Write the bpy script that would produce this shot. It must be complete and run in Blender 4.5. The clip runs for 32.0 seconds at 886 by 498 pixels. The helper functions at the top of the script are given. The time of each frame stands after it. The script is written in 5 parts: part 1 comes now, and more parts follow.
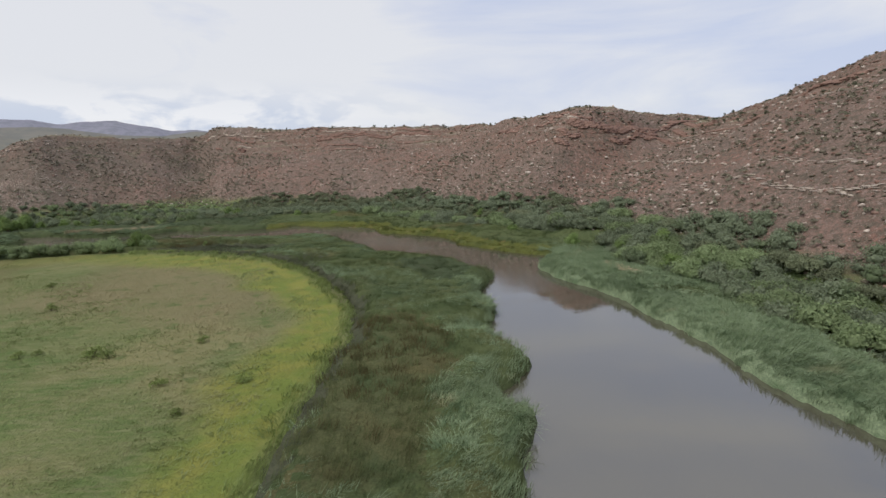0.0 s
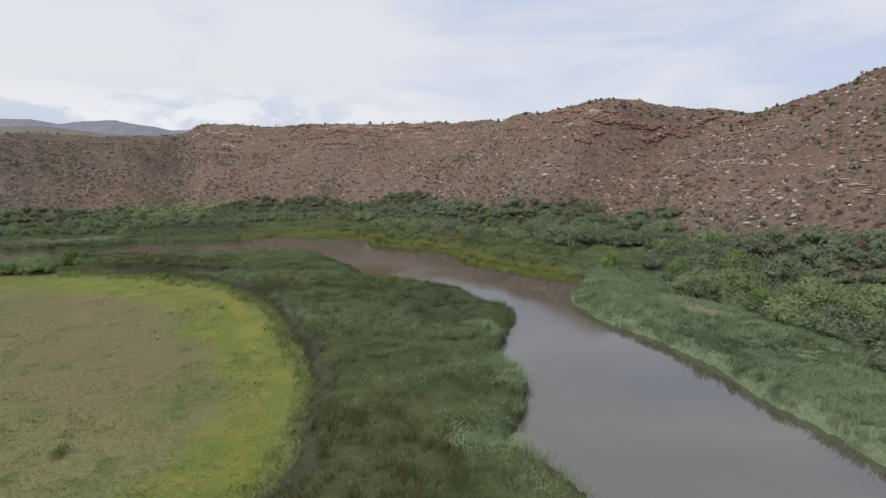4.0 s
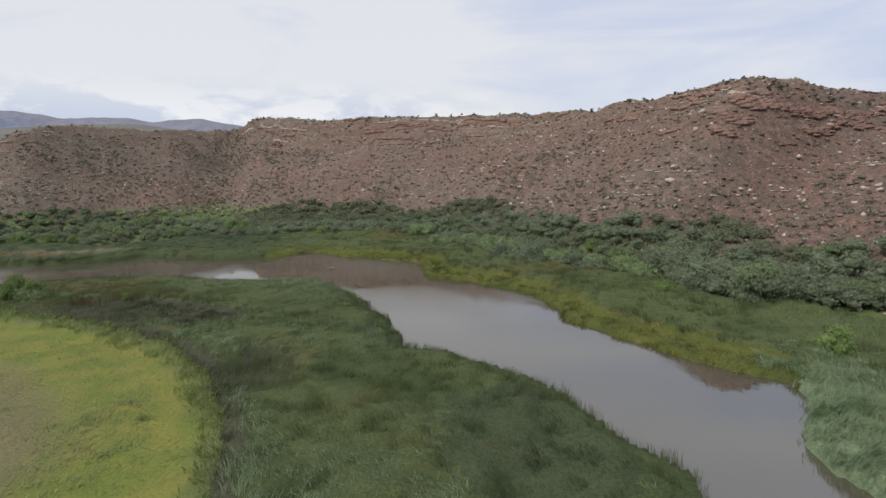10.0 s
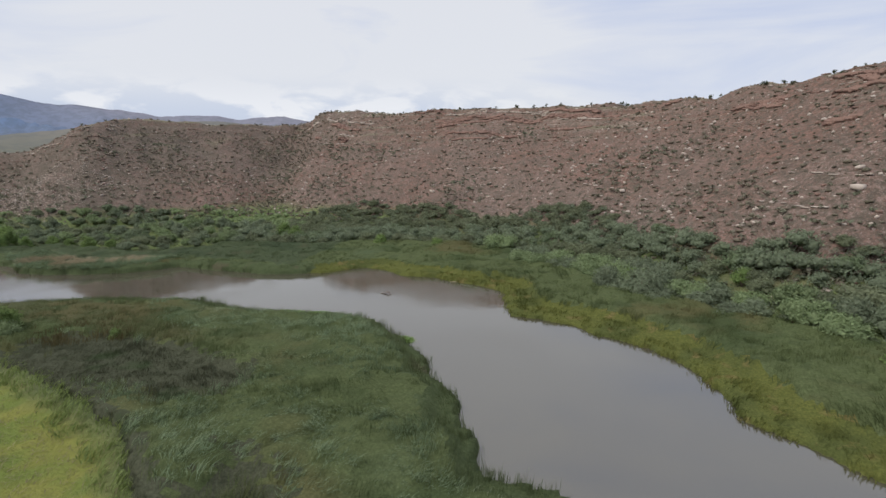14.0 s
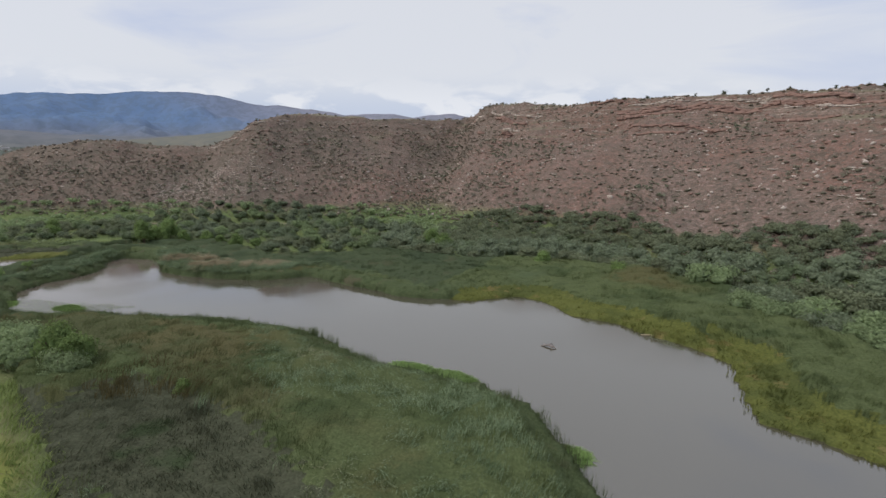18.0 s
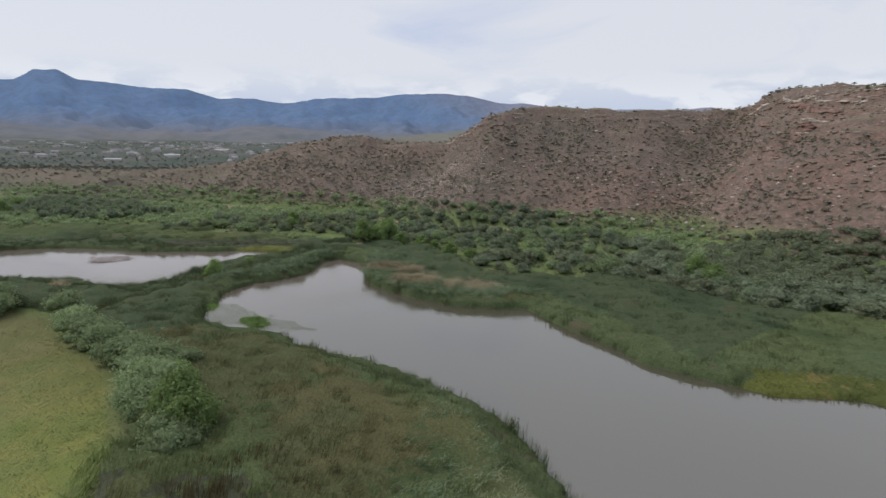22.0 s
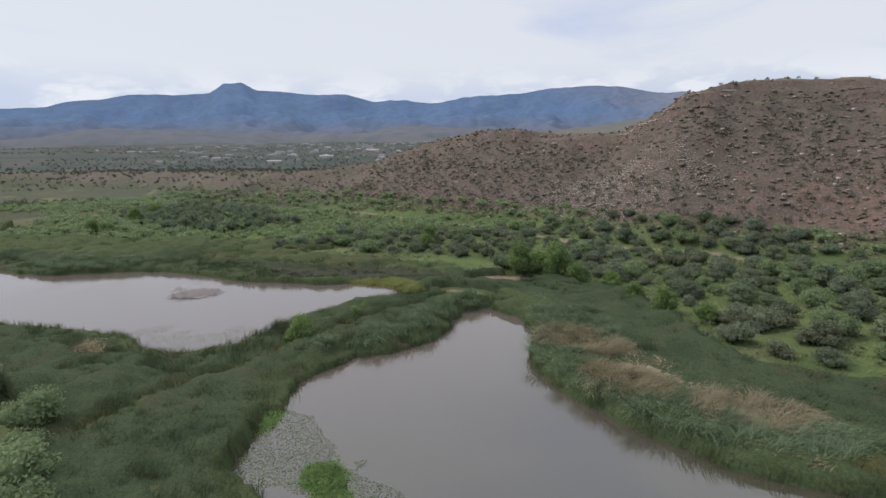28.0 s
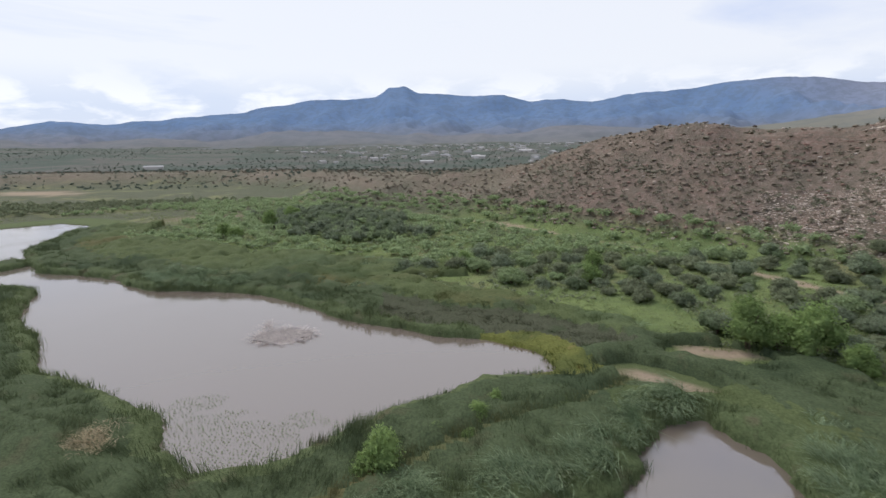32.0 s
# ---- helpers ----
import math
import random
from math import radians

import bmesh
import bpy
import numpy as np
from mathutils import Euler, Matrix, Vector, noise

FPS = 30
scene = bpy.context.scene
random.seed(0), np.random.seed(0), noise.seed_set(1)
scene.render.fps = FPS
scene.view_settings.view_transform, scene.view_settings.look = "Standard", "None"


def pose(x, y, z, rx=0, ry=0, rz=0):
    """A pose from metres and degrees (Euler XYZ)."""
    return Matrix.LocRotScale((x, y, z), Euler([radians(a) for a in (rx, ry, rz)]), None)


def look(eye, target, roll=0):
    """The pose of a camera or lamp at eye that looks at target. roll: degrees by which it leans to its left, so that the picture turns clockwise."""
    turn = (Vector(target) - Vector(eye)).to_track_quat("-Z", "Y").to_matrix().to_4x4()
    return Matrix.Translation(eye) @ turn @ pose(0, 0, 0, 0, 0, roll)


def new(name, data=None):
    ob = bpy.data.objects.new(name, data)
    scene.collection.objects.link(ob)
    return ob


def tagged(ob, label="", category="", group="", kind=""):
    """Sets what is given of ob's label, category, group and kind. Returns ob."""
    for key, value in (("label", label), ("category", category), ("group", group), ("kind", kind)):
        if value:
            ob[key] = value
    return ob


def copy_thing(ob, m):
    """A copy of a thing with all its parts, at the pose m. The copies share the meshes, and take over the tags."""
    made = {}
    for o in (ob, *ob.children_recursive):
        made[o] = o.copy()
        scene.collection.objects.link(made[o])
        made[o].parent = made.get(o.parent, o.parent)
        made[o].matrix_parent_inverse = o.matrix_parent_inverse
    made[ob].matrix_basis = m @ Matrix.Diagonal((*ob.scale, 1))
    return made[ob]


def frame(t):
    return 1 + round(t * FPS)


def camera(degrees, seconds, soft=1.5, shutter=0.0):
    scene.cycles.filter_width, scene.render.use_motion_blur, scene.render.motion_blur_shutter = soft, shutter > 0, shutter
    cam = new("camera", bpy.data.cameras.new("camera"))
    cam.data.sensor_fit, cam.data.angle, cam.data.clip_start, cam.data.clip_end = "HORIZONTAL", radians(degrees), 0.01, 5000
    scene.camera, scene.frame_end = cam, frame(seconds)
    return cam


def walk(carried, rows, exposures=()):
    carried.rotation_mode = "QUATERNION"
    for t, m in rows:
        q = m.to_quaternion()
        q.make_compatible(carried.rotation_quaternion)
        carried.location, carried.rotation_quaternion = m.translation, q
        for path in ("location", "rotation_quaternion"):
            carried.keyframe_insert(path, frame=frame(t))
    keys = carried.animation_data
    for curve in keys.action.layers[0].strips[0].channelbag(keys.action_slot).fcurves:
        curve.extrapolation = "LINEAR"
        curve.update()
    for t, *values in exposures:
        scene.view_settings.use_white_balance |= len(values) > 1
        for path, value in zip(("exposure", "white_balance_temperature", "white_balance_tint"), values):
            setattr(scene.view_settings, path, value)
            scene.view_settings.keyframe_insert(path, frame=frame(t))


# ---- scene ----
cam = camera(78.9, 32.0, 1.5, 0.35)
METRES, EYE, TILT, LEAN, TURN = 200.0, 21.0, 0.0, 0.0, 0.0
ROWS = [
    (0.0, 0.0, 0.0, 0.0, -0.26, -9.48, 1.54),
    (0.5, -0.0001, 0.0158, 0.0, -0.25, -9.5, 1.54),
    (1.0, -0.0002, 0.0312, 0.0001, -0.25, -9.5, 1.54),
    (1.5, -0.0002, 0.0472, 0.0, -0.25, -9.49, 1.54),
    (2.0, -0.0002, 0.0622, 0.0, -0.25, -9.49, 1.53),
    (2.5, -0.0005, 0.0779, 0.0, -0.25, -9.48, 1.51),
    (3.0, -0.0008, 0.0933, 0.0, -0.26, -9.48, 1.51),
    (3.5, -0.0009, 0.1088, -0.0, -0.23, -9.48, 1.5),
    (5.5, -0.0027, 0.171, -0.0001, 0.55, -9.49, 1.44),
    (6.0, -0.0034, 0.1866, -0.0001, 0.61, -9.5, 1.44),
    (6.5, -0.0043, 0.2024, -0.0, 0.71, -9.5, 1.44),
    (7.0, -0.0053, 0.2183, 0.0005, 1.04, -9.52, 1.45),
    (7.5, -0.0061, 0.2341, 0.0002, 1.52, -9.48, 1.41),
    (8.0, -0.0071, 0.2501, 0.0004, 2.06, -9.49, 1.38),
    (8.5, -0.0083, 0.2662, 0.0004, 3.02, -9.5, 1.34),
    (9.0, -0.0101, 0.2828, 0.0003, 4.37, -9.48, 1.26),
    (9.5, -0.012, 0.2983, 0.0002, 5.96, -9.47, 1.16),
    (10.0, -0.0142, 0.3145, -0.0004, 7.28, -9.46, 1.05),
    (10.5, -0.0166, 0.33, -0.0004, 8.51, -9.49, 0.98),
    (11.0, -0.02, 0.3458, -0.0005, 9.61, -9.51, 0.96),
    (11.5, -0.0233, 0.3608, -0.0009, 10.54, -9.52, 0.88),
    (12.0, -0.0272, 0.3765, -0.001, 11.41, -9.5, 0.84),
    (12.5, -0.031, 0.3914, -0.0012, 12.02, -9.51, 0.81),
    (13.0, -0.0351, 0.4064, -0.0014, 12.83, -9.52, 0.77),
    (13.5, -0.0391, 0.4209, -0.0013, 13.75, -9.56, 0.75),
    (15.5, -0.0571, 0.4793, -0.0002, 19.71, -9.76, 0.56),
    (16.0, -0.0631, 0.4931, -0.0006, 21.74, -9.73, 0.46),
    (16.5, -0.0691, 0.5063, -0.0004, 23.97, -9.78, 0.36),
    (17.0, -0.0757, 0.5195, -0.0006, 26.41, -9.79, 0.24),
    (17.5, -0.083, 0.5326, -0.0006, 29.18, -9.83, 0.16),
    (18.0, -0.0903, 0.5457, -0.0006, 32.04, -9.83, 0.06),
    (18.5, -0.0989, 0.5584, -0.0007, 34.8, -9.85, -0.04),
    (19.0, -0.1074, 0.5705, -0.0002, 37.93, -9.93, -0.13),
    (19.5, -0.117, 0.5826, -0.0006, 40.89, -9.95, -0.22),
    (20.0, -0.1267, 0.5941, -0.0006, 43.34, -9.99, -0.25),
    (20.5, -0.1372, 0.6051, -0.0005, 45.65, -10.02, -0.26),
    (21.0, -0.1481, 0.6152, -0.0005, 48.39, -10.07, -0.28),
    (21.5, -0.1603, 0.6257, -0.0009, 52.63, -10.1, -0.38),
    (22.0, -0.1718, 0.6351, -0.0007, 56.66, -10.2, -0.45),
    (22.5, -0.1847, 0.6443, -0.0009, 60.69, -10.25, -0.51),
    (23.0, -0.1973, 0.652, -0.0007, 64.34, -10.32, -0.52),
    (23.5, -0.2109, 0.6595, -0.0007, 67.2, -10.37, -0.47),
    (24.0, -0.2245, 0.6656, -0.0007, 68.11, -10.39, -0.31),
    (24.5, -0.2394, 0.6711, -0.0008, 69.0, -10.41, -0.18),
    (25.0, -0.2539, 0.6762, -0.0006, 70.02, -10.45, -0.02),
    (25.5, -0.2689, 0.681, -0.0008, 70.51, -10.45, 0.17),
    (27.5, -0.33, 0.6985, -0.0023, 71.57, -10.48, 0.81),
    (28.0, -0.3452, 0.7028, -0.0023, 71.72, -10.48, 0.95),
    (28.5, -0.3609, 0.7071, -0.0024, 71.87, -10.49, 1.08),
    (29.0, -0.3763, 0.7112, -0.0024, 72.06, -10.46, 1.19),
    (29.5, -0.3925, 0.715, -0.0027, 72.92, -10.42, 1.23),
    (30.0, -0.4077, 0.7187, -0.0027, 74.94, -10.36, 1.23),
    (30.5, -0.4241, 0.7226, -0.0027, 77.92, -10.3, 1.19),
    (31.0, -0.4402, 0.7255, -0.0027, 80.98, -10.25, 1.11),
    (31.5, -0.4568, 0.7283, -0.0025, 84.24, -10.22, 1.04),
    (32.0, -0.4732, 0.7301, -0.0023, 87.71, -10.2, 0.95),
]
walk(cam, [(t, pose(0, 0, EYE, TILT, LEAN, TURN) @ pose(METRES * x, METRES * y, METRES * z, 90 + pitch, roll, yaw)) for t, x, y, z, yaw, pitch, roll in ROWS],
     ((0, 0.05, 6400, 11.7), (9, 0.06, 6400, 11.7), (16, 0.02, 6270, 11.7), (19, -0.05, 6240, 12), (22, -0.02, 6200, 12), (24.5, -0.26, 6150, 12), (27, -0.06, 6150, 12), (30, 0.2, 6200, 12), (31, 0.27, 6200, 12), (32, 0.26, 6200, 12)))

# ---- sky, sun ----
SUN_AZ, SUN_EL = -138.0, 54.0
world = bpy.data.worlds.new("world")
scene.world = world
world.use_nodes = True
wt = world.node_tree
wt.nodes.clear()


def wnode(kind, **props):
    n = wt.nodes.new(kind)
    for k, v in props.items():
        n.inputs[k].default_value = v
    return n


w_out = wt.nodes.new("ShaderNodeOutputWorld")
w_bg = wnode("ShaderNodeBackground", Strength=1.0)
sky = wt.nodes.new("ShaderNodeTexSky")
sky.sky_type, sky.sun_disc = "NISHITA", False
sky.sun_elevation, sky.sun_rotation = radians(SUN_EL), radians(SUN_AZ)
sky_dim = wt.nodes.new("ShaderNodeVectorMath")
sky_dim.operation = "SCALE"
sky_dim.inputs["Scale"].default_value = 0.10
wt.links.new(sky.outputs[0], sky_dim.inputs[0])
w_tc = wt.nodes.new("ShaderNodeTexCoord")
w_map = wnode("ShaderNodeMapping", Scale=(1.0, 1.0, 4.5))
wt.links.new(w_tc.outputs["Generated"], w_map.inputs[0])
w_n1 = wnode("ShaderNodeTexNoise", Scale=1.9, Detail=7.0, Roughness=0.55, Distortion=0.6)
wt.links.new(w_map.outputs[0], w_n1.inputs["Vector"])
w_r1 = wt.nodes.new("ShaderNodeValToRGB")
w_r1.color_ramp.elements[0].position, w_r1.color_ramp.elements[1].position = 0.36, 0.62
w_r1.color_ramp.elements[0].color, w_r1.color_ramp.elements[1].color = (0.56, 0.62, 0.77, 1), (0.775, 0.785, 0.80, 1)
w_east = wt.nodes.new("ShaderNodeMath")
w_east.operation = "MULTIPLY_ADD"
w_east.inputs[1].default_value = -0.10
w_sep0 = wt.nodes.new("ShaderNodeSeparateXYZ")
wt.links.new(w_tc.outputs["Generated"], w_sep0.inputs[0])
wt.links.new(w_sep0.outputs[0], w_east.inputs[0])
wt.links.new(w_n1.outputs[0], w_east.inputs[2])
w_thin = w_east.outputs[0]
for az, el, gain in ((-27, 22, 0.16), (-83, 20, 0.14)):   # thinner, brighter parts of the cloud deck
    w_dot, w_lobe, w_add = wt.nodes.new("ShaderNodeVectorMath"), wnode("ShaderNodeMapRange"), wt.nodes.new("ShaderNodeMath")
    w_dot.operation = "DOT_PRODUCT"
    wt.links.new(w_tc.outputs["Generated"], w_dot.inputs[0])
    w_dot.inputs[1].default_value = (math.sin(radians(az)) * math.cos(radians(el)), math.cos(radians(az)) * math.cos(radians(el)), math.sin(radians(el)))
    w_lobe.interpolation_type = "SMOOTHSTEP"
    for key, val in (("From Min", 0.86), ("From Max", 1.0), ("To Min", 0.0), ("To Max", gain)):
        w_lobe.inputs[key].default_value = val
    wt.links.new(w_dot.outputs["Value"], w_lobe.inputs["Value"])
    wt.links.new(w_thin, w_add.inputs[0])
    wt.links.new(w_lobe.outputs[0], w_add.inputs[1])
    w_thin = w_add.outputs[0]
wt.links.new(w_thin, w_r1.inputs[0])
w_sep = wt.nodes.new("ShaderNodeSeparateXYZ")
wt.links.new(w_tc.outputs["Generated"], w_sep.inputs[0])
w_low = wnode("ShaderNodeMapRange")
w_low.interpolation_type = "SMOOTHSTEP"
for key, val in (("From Min", 0.15), ("From Max", 0.07), ("To Min", 0.0), ("To Max", 1.0)):
    w_low.inputs[key].default_value = val
wt.links.new(w_sep.outputs[2], w_low.inputs["Value"])
w_map2 = wnode("ShaderNodeMapping", Scale=(1.0, 1.0, 2.6))
wt.links.new(w_tc.outputs["Generated"], w_map2.inputs[0])
w_n2 = wnode("ShaderNodeTexNoise", Scale=9.0, Detail=7.0, Roughness=0.55, Distortion=0.3)
wt.links.new(w_map2.outputs[0], w_n2.inputs["Vector"])
w_r2 = wt.nodes.new("ShaderNodeValToRGB")
w_r2.color_ramp.elements[0].position, w_r2.color_ramp.elements[1].position = 0.44, 0.56
w_r2.color_ramp.elements[0].color, w_r2.color_ramp.elements[1].color = (0.53, 0.60, 0.74, 1), (0.88, 0.885, 0.90, 1)
wt.links.new(w_n2.outputs[0], w_r2.inputs[0])
w_low2 = wt.nodes.new("ShaderNodeMath")
w_low2.operation = "MULTIPLY"
w_low2.inputs[1].default_value = 0.75
w_west = wnode("ShaderNodeMapRange")
for key, val in (("From Min", 0.0), ("From Max", -0.3), ("To Min", 0.1), ("To Max", 1.0)):
    w_west.inputs[key].default_value = val
wt.links.new(w_sep.outputs[0], w_west.inputs["Value"])
w_band = wt.nodes.new("ShaderNodeMath")
w_band.operation = "MULTIPLY"
wt.links.new(w_low.outputs[0], w_band.inputs[0])
wt.links.new(w_west.outputs[0], w_band.inputs[1])
wt.links.new(w_band.outputs[0], w_low2.inputs[0])
w_cl = wt.nodes.new("ShaderNodeMixRGB")
wt.links.new(w_low2.outputs[0], w_cl.inputs[0])
wt.links.new(w_r1.outputs[0], w_cl.inputs[1])
wt.links.new(w_r2.outputs[0], w_cl.inputs[2])
w_mix = wt.nodes.new("ShaderNodeMixRGB")
w_mix.inputs[0].default_value = 0.90
wt.links.new(sky_dim.outputs[0], w_mix.inputs[1])
wt.links.new(w_cl.outputs[0], w_mix.inputs[2])
wt.links.new(w_mix.outputs[0], w_bg.inputs[0])
wt.links.new(w_bg.outputs[0], w_out.inputs[0])

sun = new("sun", bpy.data.lights.new("sun", "SUN"))
sun.data.energy, sun.data.angle, sun.data.color = 2.1, radians(24), (1.0, 0.96, 0.9)
sa, se = radians(SUN_AZ), radians(SUN_EL)
sun.matrix_world = look((0, 0, 300), (-300 * math.sin(sa) * math.cos(se), -300 * math.cos(sa) * math.cos(se), 300 - 300 * math.sin(se)))

# ---- plan, in metres ----
POND_OUTER = [(36, -25), (34, 15), (32, 36), (30, 44), (29.5, 50), (29, 56), (27.5, 68), (26.5, 78), (22.5, 86), (19.5, 93), (18.2, 98), (19.5, 104),
    (21.5, 107.5), (23, 113), (18, 117), (13, 121), (8, 127), (4, 131), (3.2, 137), (0.5, 144), (-5, 150), (-11, 153.5), (-17, 155.5), (-19.5, 161),
    (-20.5, 168), (-25, 171.5), (-33, 176), (-40, 176), (-45, 181), (-50, 181.5), (-54, 176.5), (-62, 173.5), (-70, 173), (-80, 174.5), (-86, 175.5),
    (-90, 171), (-94, 167.5), (-100, 165), (-108, 163.8), (-113, 163), (-116, 165), (-120, 168), (-127, 169.5), (-132, 167.5)]
POND_WEST = [(-131, 163), (-127, 160), (-123.5, 156), (-121, 151), (-122, 146.5), (-119, 142.5), (-116, 140), (-108, 138), (-103, 136.5), (-98, 138.5)]
POND_INNER = [(-93, 142), (-87, 143.5), (-80, 147), (-73.3, 150.4), (-66, 151), (-58, 149), (-51, 148), (-45, 149), (-40, 148.6), (-34.6, 147), (-30.6, 142.6),
    (-27, 137.5), (-24, 133.5), (-20, 129.5), (-18.5, 125), (-16, 121), (-14.5, 116.5), (-10.4, 116.8), (-6.2, 113), (1, 106.2), (4.6, 99.4), (7.5, 94), (8, 90),
    (5.5, 83), (4.6, 78), (6.4, 71), (5.8, 66.5), (3.4, 62.5), (4.4, 59), (7.4, 55.5), (8.1, 52.5), (6.2, 48), (3.2, 45), (3.2, 42.6), (6.4, 41), (5.7, 38), (4.6, 35), (3.7, 28), (4, 10), (5, -25)]
POND_B = [(-142.5, 158.5), (-147, 157.5), (-151, 153), (-153, 147), (-156, 142), (-160, 136), (-167, 129), (-173, 122), (-176.5, 113), (-177, 105), (-182, 98),
    (-188, 90), (-193, 76), (-205, 66), (-215, 58), (-235, 52), (-262, 44), (-270, 30), (-255, 15), (-230, 18), (-205, 40), (-190, 60), (-181, 79),
    (-179, 86), (-164, 93), (-156, 100.5), (-146, 108.5), (-140.5, 117), (-135.5, 124.5), (-130, 126.5), (-127.5, 131), (-128, 135.5), (-131, 139),
    (-135, 144), (-138, 149), (-140.5, 153)]
MEADOW = [(-13, 10), (-12.6, 31), (-12.6, 42), (-12.4, 55), (-12.5, 66), (-16, 80), (-22, 92), (-27, 101), (-32, 108), (-40, 114), (-50, 119), (-62, 122.5),
    (-75, 126.5), (-86, 128), (-97, 126), (-107, 123), (-118, 120), (-126, 113), (-132, 105), (-150, 95), (-170, 78), (-185, 50), (-190, -60), (-13, -60)]
# hill: foot x, y; crest x, y, z
HILL = [(70, -140, 150, -140, 55), (66, -60, 146, -60, 55), (60, 20, 135, 20, 55), (48, 70, 122, 80, 55.2), (38, 105, 112.6, 135.2, 46.8), (26, 136, 106.8, 185.5, 36.9),
    (18, 149, 105.7, 221.7, 33.5), (15, 155, 78, 206, 35.6), (12, 161, 50.8, 193.5, 39.2), (1, 175, 43.1, 216.1, 38.8), (-13, 191, 21.3, 256.6, 36.9), (-36, 208, -15.3, 286.8, 37.9), (-65, 221, -65, 302.7, 39.5),
    (-90, 229, -110.1, 318.3, 41.6), (-100, 234, -137.8, 337.3, 43.8), (-108, 236, -151.7, 344.3, 38.4), (-118, 231, -165.9, 299.8, 36.4), (-135, 221, -184.9, 273, 38),
    (-155, 211, -188.2, 249.2, 34.8), (-175, 204, -215.5, 246.6, 25.1), (-200, 191, -240.2, 217.1, 26.5), (-228, 171, -266, 206, 25)]
BENCH = [(-258, 150, -292, 178, 15), (-296, 108, -320, 126, 10.5), (-360, 78, -385, 105, 10), (-420, 25, -450, 55, 10), (-450, -50, -480, -45, 10), (-450, -150, -480, -150, 10)]
TRAIL = [(-263, 145), (-234, 167), (-211, 180), (-201, 184.5), (-191, 190.5), (-180, 194.6), (-170, 197), (-160, 200), (-153.6, 204.5), (-148, 211), (-142, 215), (-131, 215.5)]


def vnoise(x, y, size, seed=0):
    """Smooth noise between -1 and 1, with features of the given size."""
    x, y = np.asarray(x, float) / size + 1000.0, np.asarray(y, float) / size + 1000.0
    xi, yi = np.floor(x).astype(np.int64), np.floor(y).astype(np.int64)
    fx, fy = x - xi, y - yi
    fx, fy = fx * fx * (3 - 2 * fx), fy * fy * (3 - 2 * fy)

    def h(a, b):
        n = (a * 374761393 + b * 668265263 + seed * 974634541) & 0xFFFFFFFF
        n = ((n ^ (n >> 13)) * 1274126177) & 0xFFFFFFFF
        return ((n ^ (n >> 16)) & 0xFFFF) / 32767.5 - 1
    return (h(xi, yi) * (1 - fx) + h(xi + 1, yi) * fx) * (1 - fy) + (h(xi, yi + 1) * (1 - fx) + h(xi + 1, yi + 1) * fx) * fy


def fnoise(x, y, size, seed=0, octaves=4):
    return sum(vnoise(x, y, size / 2 ** i, seed + 17 * i) * 0.5 ** i for i in range(octaves))


def sstep(a, b, x):
    t = np.clip((x - a) / (b - a), 0, 1)
    return t * t * (3 - 2 * t)


def spline(points, per):
    """Catmull-Rom through the points."""
    p = np.array(points, float)
    p = np.vstack([2 * p[0] - p[1], p, 2 * p[-1] - p[-2]])
    t = np.linspace(0, 1, per, endpoint=False)[:, None]
    out = [0.5 * (2 * p[i] + (p[i + 1] - p[i - 1]) * t + (2 * p[i - 1] - 5 * p[i] + 4 * p[i + 1] - p[i + 2]) * t ** 2
                  + (3 * p[i] - p[i - 1] - 3 * p[i + 1] + p[i + 2]) * t ** 3) for i in range(1, len(p) - 2)]
    return np.vstack(out + [p[-2:-1]])


def signed(poly, x, y):
    """Distance to a closed outline, negative inside."""
    p = np.array(poly, float)
    best, inside = np.full(x.shape, 1e9), np.zeros(x.shape, bool)
    for (ax, ay), (bx, by) in zip(p, np.roll(p, -1, 0)):
        dx, dy = bx - ax, by - ay
        k = np.clip(((x - ax) * dx + (y - ay) * dy) / (dx * dx + dy * dy + 1e-9), 0, 1)
        best = np.minimum(best, (x - ax - k * dx) ** 2 + (y - ay - k * dy) ** 2)
        if dy:
            inside ^= ((ay > y) != (by > y)) & (x < ax + dx * (y - ay) / dy)
    return np.where(inside, -1, 1) * np.sqrt(best)


pond_a = POND_OUTER + POND_WEST + POND_INNER
X0, X1, Y0, Y1 = -560, 200, -160, 440
GX, GY = np.meshgrid(np.arange(X0, X1 + 1.0), np.arange(Y0, Y1 + 1.0))
# wavy shore at a few metres
WX = GX + 0.7 * fnoise(GX, GY, 6, 3, 2)
WY = GY + 0.7 * fnoise(GX, GY, 6, 4, 2)
D_A, D_B, D_M = signed(pond_a, WX, WY), signed(POND_B, WX, WY), signed(MEADOW, WX, WY)
D_ISLE = np.hypot((WX + 200) / 1.5, WY - 66) - 3.2
D_B = np.maximum(D_B, -D_ISLE)
D_W = np.minimum(D_A, D_B)

# hill slopes, laid out section by section and set on the raster
sec = spline(HILL + BENCH, 90)
fx, fy, cx, cy, cz = sec.T
fz = 1.6
inside_feet = signed(list(zip(fx[::12], fy[::12])) + [(-455, -400), (70, -400)], GX, GY) < 0
zsum, zcnt = np.zeros(GX.shape), np.zeros(GX.shape)


